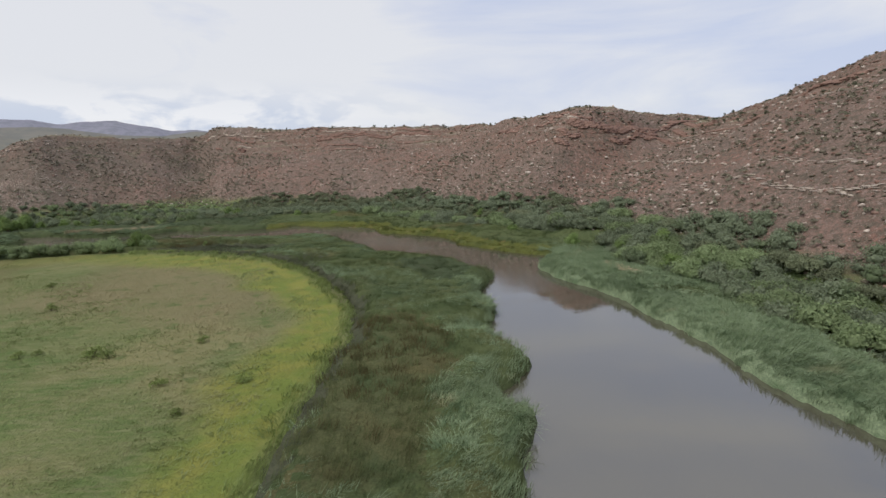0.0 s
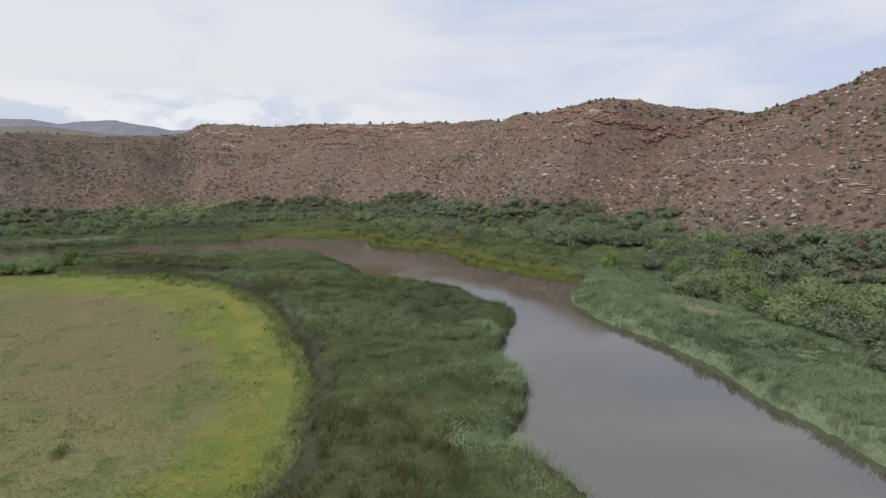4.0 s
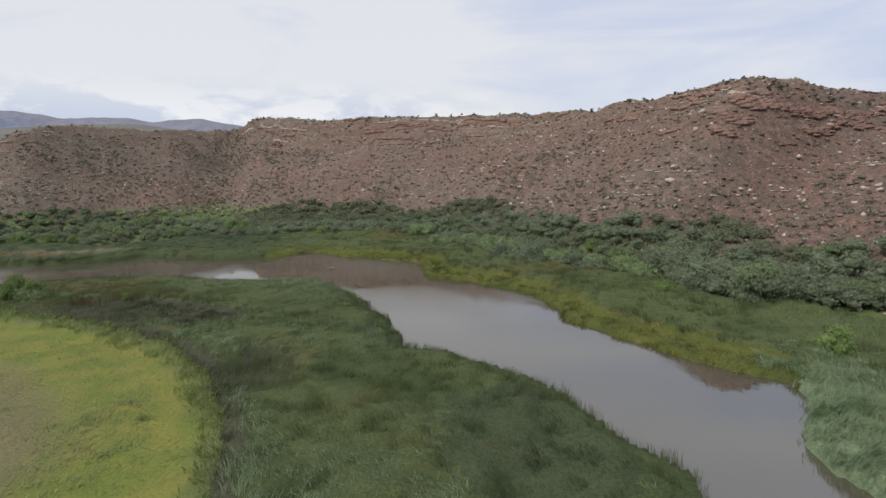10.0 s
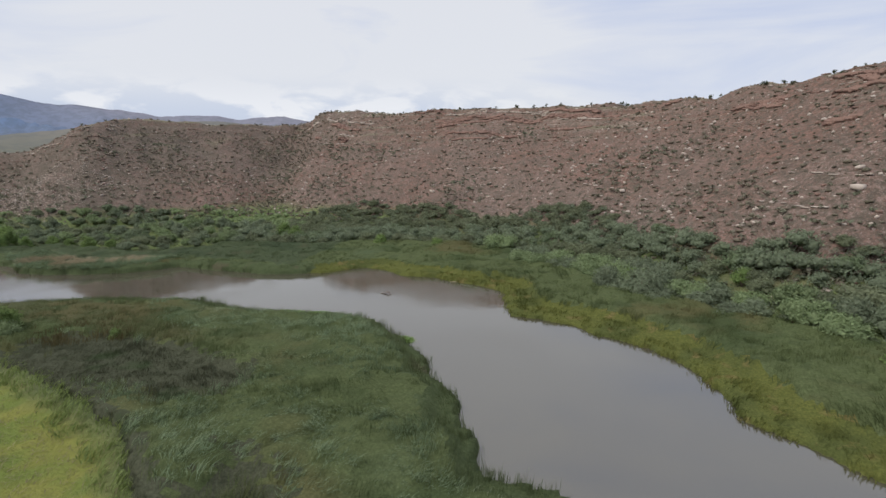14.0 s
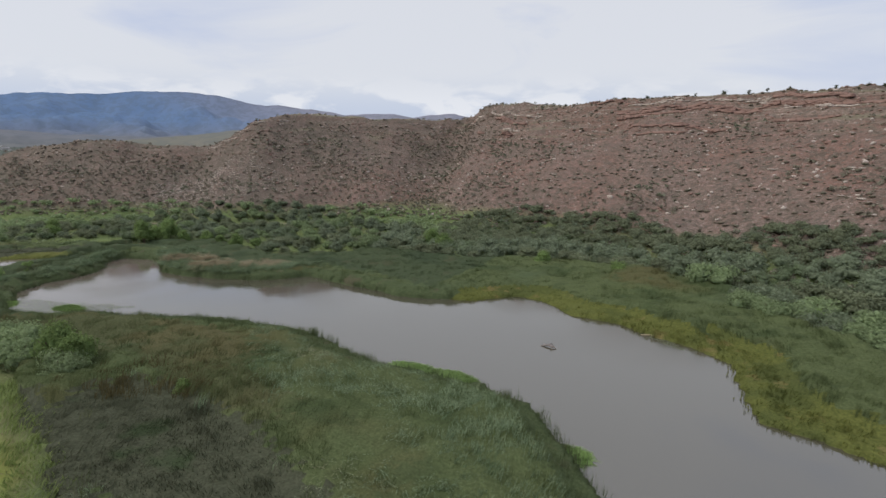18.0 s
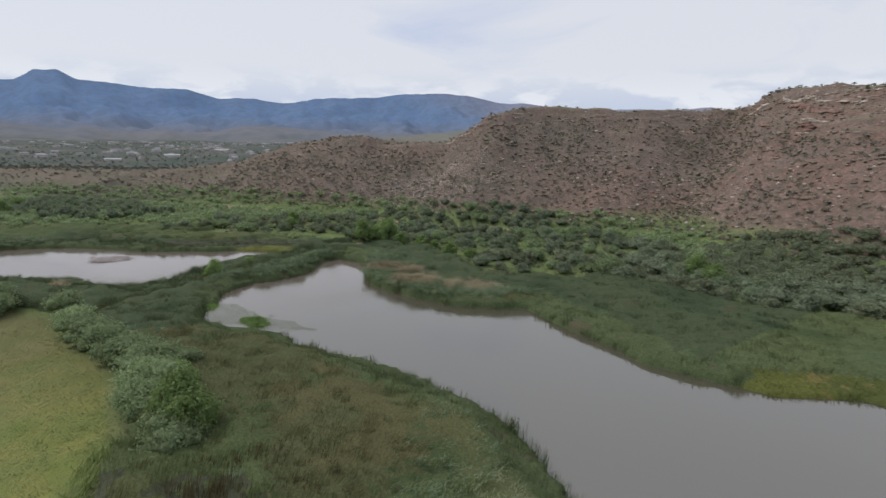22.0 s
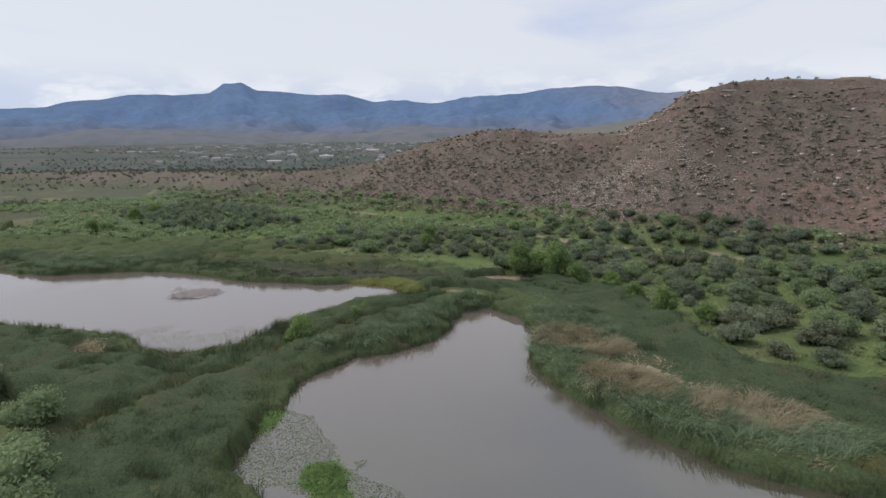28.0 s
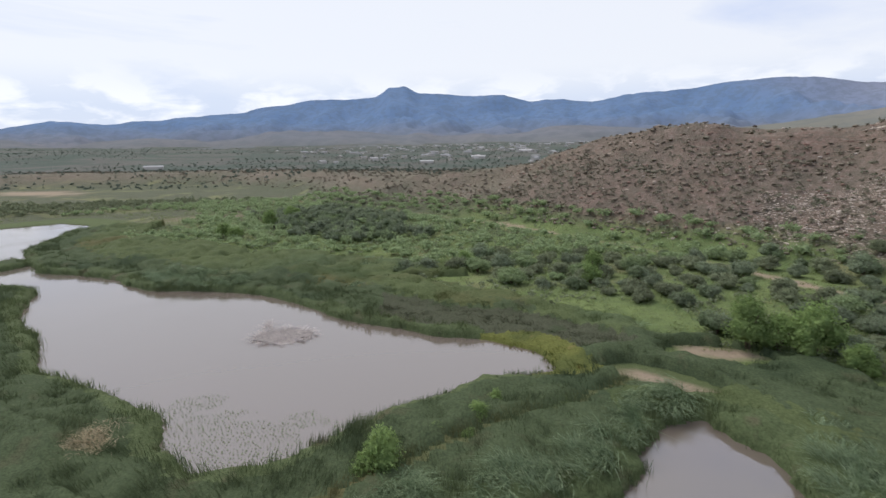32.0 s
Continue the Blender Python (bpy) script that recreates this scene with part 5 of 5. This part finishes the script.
joined("gully_brush", lambda i: crown_mesh(440 + i, 1.5, 1.0, 4, 12, 0.42), pts, M_SCRUB, "dark brown-green brush spread through the gully", "scrub", (0.5, 1.3), 60)
pts = spread_points(45000, 1.7, lambda x, y: slope(x, y) & (fnoise(x, y, 16, 154, 3) + 1.2 * sstep(20, 5, sample(H, x, y)) + 0.5 * (x < -110) > 0.62) & (sample(UPS, x, y) < 0.86) & (sample(UPS, x, y) > 0.03), (-262, 120, 40, 335), 48)
joined("slope_bushes", lambda i: crown_mesh(450 + i, 1.9, 1.15, 5, 26, 0.34), pts[:2600], M_SHRUB, "waist-high olive-brown bushes on the lower slope", "scrub", (0.5, 1.35), 49)
junipers = [plant("juniper_tree", 420 + i, 2.4, 2.2, M_JUNIPER, 8, 130, 0.26, 3, 1) for i in range(4)]
g = np.random.default_rng(55)
pts = []
for i in g.integers(3 * 90, 14 * 90, 420):
    back = g.uniform(0.5, 16) ** 1.0
    pts.append((cx[i] + (cx[i] - fx[i]) / ln[i] * back + g.normal(0, 1), cy[i] + (cy[i] - fy[i]) / ln[i] * back + g.normal(0, 1)))
for i in g.integers(int(2.4 * 90), 6 * 90, 130):
    back = g.uniform(-18, 6)
    pts.append((cx[i] + (cx[i] - fx[i]) / ln[i] * back, cy[i] + (cy[i] - fy[i]) / ln[i] * back))
kept = []
for p in pts:
    if all((p[0] - q[0]) ** 2 + (p[1] - q[1]) ** 2 > 9 for q in kept):
        kept.append(p)
scatter(junipers, kept, "dark green juniper standing on the hill's rim", "tree", "junipers on the rim", (0.25, 0.8), 56)
clear(junipers)


def stone_mesh(seed):
    g = np.random.default_rng(seed)
    bm = bmesh.new()
    bmesh.ops.create_icosphere(bm, subdivisions=1, radius=0.5)
    V = np.array([v.co[:] for v in bm.verts])
    F = np.array([[v.index for v in f.verts] for f in bm.faces])
    bm.free()
    V = np.sign(V) * np.abs(V) ** 0.5 * (1 + g.normal(0, 0.24, (len(V), 1)))
    return V * np.array([1.0, g.uniform(0.6, 0.9), g.uniform(0.4, 0.7)]), F


def rubble(x, y):
    return slope(x, y) & (fnoise(x, y, 25, 141, 3) > -0.6) & ((x > -135) | (fnoise(x, y, 6, 143, 2) > 0.0))


pts = spread_points(90000, 0.75, rubble, (-290, 130, 30, 340), 61)
joined("slope_stones", lambda i: stone_mesh(500 + i), [p for p in pts[::3] if p[0] < -40], M_STONE, "pale loose stones scattered on the red slope", "stones", (0.13, 0.8), 62, -0.1, 3.0)
joined("eastern_slope_stones", lambda i: stone_mesh(505 + i), [p for p in pts[::3] if p[0] >= -40], M_STONE, "pale angular stones strewn down the eastern slope", "stones", (0.15, 0.75), 68, -0.1, 2.8)
joined("red_slope_stones", lambda i: stone_mesh(510 + i), pts[1::3], M_REDSTONE, "red sandstone rubble scattered on the slope", "stones", (0.15, 0.8), 63, -0.1, 3.0)
screes = spread_points(16000, 0.5, lambda x, y: slope(x, y) & (blob(x, y, -180, 222, 22, 12, 30) + 0.4 * fnoise(x, y, 9, 142, 2) < 1), (-215, -150, 200, 245), 64)
joined("grey_scree", lambda i: stone_mesh(520 + i), screes, M_STONE, "grey scree of broken rock below the western hill", "stones", (0.15, 0.42), 65, -0.1)

boulders = []
for i in range(5):
    V, F = stone_mesh(530 + i)
    boulders.append(new("boulder", mesh_np("boulder", V, F, M_STONE)))
g = np.random.default_rng(66)
some = spread_points(1500, 9.0, slope, (-200, 110, 60, 300), 67)[:26]
marked = [(-0.9, 215.5, 2.4), (28, 175.5, 2.6), (51.6, 116.3, 1.6), (55.3, 109.7, 2.0), (39.2, 193.5, 2.0), (36.5, 188.4, 1.8), (29.8, 179.7, 2.0), (-53, 241, 2.6), (58, 118, 1.4), (61, 124, 1.2)]
for p in marked + [(a, b, g.uniform(0.7, 1.4)) for a, b in some]:
    k = 0.5 * p[2]
    m = pose(p[0], p[1], float(ground_z(p[0], p[1])) + 0.14 * k, g.uniform(-12, 12), g.uniform(-12, 12), g.uniform(0, 360)) @ Matrix.Diagonal((k, k, k, 1))
    tagged(copy_thing(boulders[int(g.integers(5))], m), "pale weathered boulder lying on the red slope", "boulder", "boulders on the slope")
clear(boulders)


def ledges(name, mat, levels, seed, count, label):
    """Rock slabs set along the contours of the slope."""
    g = np.random.default_rng(seed)
    px, py = g.uniform(-215, 125, count), g.uniform(40, 345, count)
    hz = sample(H, px, py) + 1.2 * fnoise(px, py, 80, 171, 2)
    ok = slope(px, py) & (np.min(np.abs(hz[:, None] - np.array(levels)[None]), 1) < 0.22) & (fnoise(px, py, 22, seed, 3) > 0.42 - 0.3 * (px > 45))
    px, py = px[ok], py[ok]
    e = 1.5
    gxx, gyy = sample(H, px + e, py) - sample(H, px - e, py), sample(H, px, py + e) - sample(H, px, py - e)
    a = np.arctan2(gxx, -gyy)
    box = np.array([(-1, -1, -1), (1, -1, -1), (1, 1, -1), (-1, 1, -1), (-1, -1, 1), (1, -1, 1), (1, 1, 1), (-1, 1, 1)], float) / 2
    quads = np.array([(0, 3, 2, 1), (4, 5, 6, 7), (0, 1, 5, 4), (1, 2, 6, 5), (2, 3, 7, 6), (3, 0, 4, 7)])
    VV, FF = [], []
    zz = sample(H, px, py)
    for i in range(len(px)):
        s = np.array([g.uniform(0.4, 1.7), g.uniform(0.4, 0.8), g.uniform(0.1, 0.25)])
        V = box * s * (1 + g.normal(0, 0.09, (8, 3)))
        c, q = math.cos(a[i]), math.sin(a[i])
        VV.append(np.stack([V[:, 0] * c - V[:, 1] * q + px[i], V[:, 0] * q + V[:, 1] * c + py[i], V[:, 2] + zz[i] + 0.03], 1))
        FF.append(quads + 8 * i)
    return stuff(name, np.vstack(VV), np.vstack(FF), mat, label, "rock ledge")


ledges("sandstone_ledges", M_REDSTONE, (22, 25.5, 28, 30.5, 32.5, 34.5, 37, 41), 172, 60000, "layered red sandstone ledges under the rim")
ledges("pale_ledges", M_STONE, (13, 17.5, 27, 33.5, 39), 173, 45000, "thin pale rock ledges crossing the slope")



def courses(name, mat, levels, first, last, count, gate, sizes, seed, label):
    """Broken courses of rock along the slope, set along the sections."""
    g = np.random.default_rng(seed)
    box = np.array([(-1, -1, -1), (1, -1, -1), (1, 1, -1), (-1, 1, -1), (-1, -1, 1), (1, -1, 1), (1, 1, 1), (-1, 1, 1)], float) / 2
    quads = np.array([(0, 3, 2, 1), (4, 5, 6, 7), (0, 1, 5, 4), (1, 2, 6, 5), (2, 3, 7, 6), (3, 0, 4, 7)])
    VV, FF, n = [], [], 0
    for course in levels:
        i = g.uniform(first * 90, last * 90, count)
        k = i.astype(int)
        u_ = (course if course < 1 else 0.042 + (course - 1.6) / (cz[k] - 1.6)) + 0.022 * fnoise(i / 90 * 22, 0 * i, 25, int(course * 1000), 3) + g.normal(0, 0.002, len(i))
        ok = fnoise(i / 90 * 22, 0 * i + 50, 16, int(course * 997), 3) > (gate if course > 0.85 else gate + 0.25)
        ok &= u_ < 0.98
        for q, uu in zip(k[ok], u_[ok]):
            px, py = fx[q] + (cx[q] - fx[q]) * uu, fy[q] + (cy[q] - fy[q]) * uu
            px, py = px + g.normal(0, 0.28), py + g.normal(0, 0.28)
            a = math.atan2(cy[q + 4] - cy[q - 4], cx[q + 4] - cx[q - 4]) + g.normal(0, 0.12)
            V = box * (g.uniform(0.2, 1.0) * sizes[0], g.uniform(0.5, 1.0) * sizes[1], g.uniform(0.4, 1.0) * sizes[2]) * (1 + g.normal(0, 0.09, (8, 3)))
            c, w = math.cos(a), math.sin(a)
            VV.append(np.stack([V[:, 0] * c - V[:, 1] * w + px, V[:, 0] * w + V[:, 1] * c + py, V[:, 2] + float(ground_z(px, py)) + 0.08], 1))
            FF.append(quads + 8 * n)
            n += 1
    return stuff(name, np.vstack(VV), np.vstack(FF), mat, label, "rock ledge")


courses("rim_ledges", M_REDSTONE, (0.72, 0.79, 0.845, 0.885, 0.92, 0.95, 0.975), 2.5, 14.3, 2500, 0.2, (2.7, 1.4, 0.6), 175, "broken courses of red sandstone just under the rim")
courses("pale_courses", M_STONE, (14.5, 19, 26), 2.2, 6.2, 420, 0.1, (1.8, 0.7, 0.14), 176, "long thin courses of pale rock across the eastern slope")
courses("pale_rim_courses", M_STONE, (0.80, 0.90, 0.96), 6.5, 14.6, 900, 0.28, (2.0, 0.9, 0.35), 177, "broken pale rock courses near the rim")

courses("western_ledges", M_STONE, (0.84, 0.93), 14.8, 19.0, 420, 0.2, (1.3, 0.7, 0.22), 178, "broken pale ledges near the top of the western hill")


# ---- on the water ----
def pads(name, pts, seed, label, lo, hi):
    g = np.random.default_rng(seed)
    VV, FF = [], []
    q = np.linspace(0, 2 * np.pi, 7)[:-1]
    for i, (px, py) in enumerate(pts):
        r = g.uniform(lo, hi)
        VV.append(np.stack([px + r * np.cos(q), py + r * np.sin(q), 0.015 + 0.05 * r * np.cos(q + g.uniform(0, 6)) * g.uniform(0, 1)], 1) + (0, 0, 0.02))
        FF.append(np.arange(6)[None] + 6 * i)
    return stuff(name, np.vstack(VV), np.vstack(FF), M_LILY, label, "water plants")


def lily_a(x, y):
    d = sample(D_A, x, y)
    near_w = (d < -0.1) & ((blob(x, y, -105.5, 140.5, 6.5, 3.6, 25) + 0.35 * fnoise(x, y, 3, 181, 2) < 1) | (blob(x, y, -97.5, 145, 4.5, 1.8, 35) + 0.5 * fnoise(x, y, 2, 182, 2) < 0.9))
    near_w |= (blob(x, y, -27.8, 172.2, 2.6, 0.75, -38) + 0.3 * fnoise(x, y, 2, 185, 2) < 1) & (d < -0.1)
    return near_w | ((d < -0.1) & (blob(x, y, -32.5, 145, 3, 5, 0) < 1) & (d > -1.5))


def weed_b(x, y):
    d = sample(D_B, x, y)
    return (d < -0.1) & (d > -5.5 + 3 * fnoise(x, y, 5, 183, 2)) & (blob(x, y, -131, 133.5, 7, 13, -25) < 1) & (fnoise(x, y, 2.5, 184, 2) > -0.35)


pads("lily_pads", spread_points(260000, 0.115, lily_a, (-115, -24, 134, 176), 71), 72, "pale green lily pads floating at the pond's edge", 0.035, 0.08)
pads("pondweed", spread_points(60000, 0.22, weed_b, (-150, -118, 115, 152), 73), 74, "scattered pale pondweed leaves on the water", 0.03, 0.085)


def clump(name, cx_, cy_, rx, ry, n, hgt, mat, label, category, seed, lean=0.5):
    g = np.random.default_rng(seed)
    t, r = g.uniform(0, 2 * np.pi, n), np.sqrt(g.uniform(0, 1, n))
    x, y = cx_ + rx * r * np.cos(t), cy_ + ry * r * np.sin(t)
    V, F = blades(x, y, 0 * x - 0.05, hgt, 0.08, lean, 3 * vnoise(x, y, 2, seed), seed, 5, 0.12)
    return tagged(new(name, mesh_np(name, V, F, mat)), label, category)


for i, (a, b, c, d) in enumerate(((-100.6, 142.9, 2.4, 1.3), (-111.2, 138.9, 2.4, 1.6), (-47.5, 150.6, 2.6, 1.2), (-43, 150.8, 2.2, 1.0), (-29.5, 143.5, 1.6, 1.2))):
    clump("water_plant_clump", a, b, c, d, 520, 0.6, M_LIME, "bright green water plants growing out of the pond", "water plants", 750 + i, 1.15)


def debris_mat():
    """A raft of dead reed stalks afloat."""
    root = new("floating_reed_mat")
    root.location = (-154.6, 129.6, 0)
    g = np.random.default_rng(81)
    n = 40
    t = np.linspace(0, 2 * np.pi, n, endpoint=False)
    r = 3.0 * (1 + 0.22 * np.sin(3 * t + 1) + 0.16 * np.sin(5 * t) + g.normal(0, 0.1, n))
    ring = lambda k, z: np.stack([r * k * np.cos(t) * 0.85, r * k * np.sin(t) * 1.1, np.full(n, z)], 1)
    V = np.vstack([ring(0.86, -0.05), ring(0.83, 0.02), ring(0.5, 0.05), [(0, 0, 0.06)]])
    F = [(a, (a + 1) % n, n + (a + 1) % n, n + a) for a in range(n)] + [(n + a, n + (a + 1) % n, 2 * n + (a + 1) % n, 2 * n + a) for a in range(n)]
    F = np.array(F + [(2 * n + a, 2 * n + (a + 1) % n, 3 * n, 3 * n) for a in range(n)])
    bm = bmesh.new()
    vs = [bm.verts.new(v) for v in V]
    for f in F:
        bm.faces.new([vs[i] for i in dict.fromkeys(f)])
    me = bpy.data.meshes.new("raft")
    bm.to_mesh(me)
    bm.free()
    me.materials.append(M_DEAD)
    new("raft", me).parent = root
    m = 1100
    t, q = g.uniform(0, 2 * np.pi, m), np.sqrt(g.uniform(0, 1, m)) * 3.1
    x, y = q * np.cos(t) * 0.85, q * np.sin(t) * 1.1
    x[:60], y[:60] = -2.6 - g.uniform(0, 2.6, 60), -2.8 + g.normal(0, 0.25, 60)
    V, F = blades(x, y, np.full(m, 0.08), 1.0, 0.09, 1.35, g.uniform(0, 6.28, m), 82, 1, 0.02)
    V[:, 2] = np.clip(V[:, 2], 0.02, 0.2)
    new("thatch", mesh_np("thatch", V, F, M_DEAD)).parent = root
    tagged(root, "raft of dead reed stalks floating on the pond", "debris")


def tube(points, radii, sides=6):
    """A bent, tapered branch."""
    V, F = [], []
    P = [Vector(p) for p in points]
    for i, (p, r) in enumerate(zip(P, radii)):
        d = (P[min(i + 1, len(P) - 1)] - P[max(i - 1, 0)]).normalized()
        a = d.cross(Vector((0.3, 0.2, 1))).normalized()
        b = d.cross(a)
        V += [tuple(p + (a * math.cos(q) + b * math.sin(q)) * r) for q in np.linspace(0, 2 * np.pi, sides, endpoint=False)]
        if i:
            o = (i - 1) * sides
            F += [(o + k, o + (k + 1) % sides, o + sides + (k + 1) % sides, o + sides + k) for k in range(sides)]
    return np.array(V), np.array(F)


def snag():
    root = new("driftwood_snag")
    root.location, root.scale = (-38.3, 163.5, 0), (0.75, 0.75, 0.75)
    for pts_, rad in (([(-1.3, 0, 0), (-0.4, 0.1, 0.22), (0.5, 0.0, 0.28), (1.3, -0.2, 0.02)], (0.08, 0.14, 0.12, 0.05)), ([(-0.3, 0.1, 0.2), (0.1, 0.6, 0.4), (0.5, 0.9, 0.1)], (0.09, 0.07, 0.03)),
                      ([(0.3, 0, 0.25), (0.5, -0.5, 0.4), (0.9, -0.9, 0.02)], (0.08, 0.06, 0.03)), ([(-0.8, 0, 0.1), (-0.9, 0.4, 0.3), (-1.2, 0.9, 0.05)], (0.07, 0.05, 0.02))):
        V, F = tube(pts_, rad)
        new("branch", mesh_np("branch", V, F, M_DRIFT)).parent = root
    tagged(root, "dark driftwood snag breaking the pond surface", "driftwood")


debris_mat()
snag()
for i, (a, b, r, k) in enumerate(((-29.4, 173.4, 10, 1.2), (-29.8, 142.2, 20, 1.1))):
    V, F = tube([(-k, 0, 0.02), (-0.3 * k, 0.06, 0.06), (0.4 * k, -0.05, 0.06), (k, 0.05, 0.0)], (0.08, 0.12, 0.11, 0.05))
    ob = new("floating_log", mesh_np("floating_log", V, F, M_STRAW))
    ob.matrix_world = pose(a, b, 0, 0, 0, r)
    tagged(ob, "pale bleached log floating by the reeds", "driftwood", "floating logs")


# ---- town and valley beyond ----
def house():
    root = new("house")
    w, d, h = 12.0, 8.0, 3.0
    V = np.array([(sx * w / 2, sy * d / 2, z_) for z_ in (-1.5, h) for sx, sy in ((-1, -1), (1, -1), (1, 1), (-1, 1))] + [(-w / 2, 0, h + 1.6), (w / 2, 0, h + 1.6)])
    bm = bmesh.new()
    vs = [bm.verts.new(v) for v in V]
    for f in ((0, 1, 5, 4), (2, 3, 7, 6), (1, 2, 6, 9, 5), (3, 0, 4, 8, 7)):
        bm.faces.new([vs[i] for i in f])
    me = bpy.data.meshes.new("wall")
    bm.to_mesh(me)
    bm.free()
    me.materials.append(M_WALL)
    new("wall", me).parent = root
    o, t = 0.5, 0.2
    R = []
    for s in (-1, 1):
        R += [(-w / 2 - o, s * (d / 2 + o), h - 0.2), (w / 2 + o, s * (d / 2 + o), h - 0.2), (w / 2 + o, 0, h + 1.75), (-w / 2 - o, 0, h + 1.75)]
    R = np.array(R)
    R = np.vstack([R, R + (0, 0, t)])
    F = np.array([(0, 1, 2, 3), (4, 5, 6, 7), (8, 9, 10, 11), (12, 13, 14, 15), (0, 1, 9, 8), (4, 5, 13, 12), (0, 3, 11, 8), (1, 2, 10, 9), (4, 7, 15, 12), (5, 6, 14, 13)])
    new("roof", mesh_np("roof", R, F, M_ROOF)).parent = root
    return root


def at_bearing(az, r):
    return -60 + r * math.sin(radians(az)), 130 + r * math.cos(radians(az))


g = np.random.default_rng(91)
base = house()
for i in range(150):
    az, r = -106 + 42 * g.beta(1.8, 1.8), 620 + 1150 * g.uniform(0, 1) ** 0.8
    a, b = at_bearing(az, r)
    k = g.uniform(0.4, 0.95)
    m = pose(a, b, float(ground_z(a, b)) + 0.3, 0, 0, g.uniform(0, 180)) @ Matrix.Diagonal((k * g.uniform(0.8, 1.8), k, k * 0.9, 1))
    tagged(copy_thing(base, m), "low pale house with a gabled roof in the valley town", "house", "houses of the town")
for az, r, k in ((-113, 620, 0.9), (-78.5, 900, 1.1), (-83, 700, 0.9), (-88, 640, 0.8)):
    a, b = at_bearing(az, r)
    m = pose(a, b, float(ground_z(a, b)) + 0.3, 0, 0, 90 - az + 90) @ Matrix.Diagonal((k * 1.5, k, k * 0.8, 1))
    tagged(copy_thing(base, m), "long white building on the valley floor", "building", "large buildings of the town")
clear([base])
pts = [at_bearing(az, r) for az, r in zip(g.uniform(-150, -42, 12000), 360 + 1500 * g.uniform(0, 1, 12000) ** 1.2)]
pts = [p for p in pts if fnoise(p[0], p[1], 160, 192, 3) > -0.25 and (p[0] < -420 or p[1] < -100)]
joined("valley_trees", lambda i: crown_mesh(600 + i, 6.0, 4.0, 4, 9, 2.2), pts, M_VALLEY, "distant dark trees scattered through the valley", "trees", (0.2, 0.62), 93)
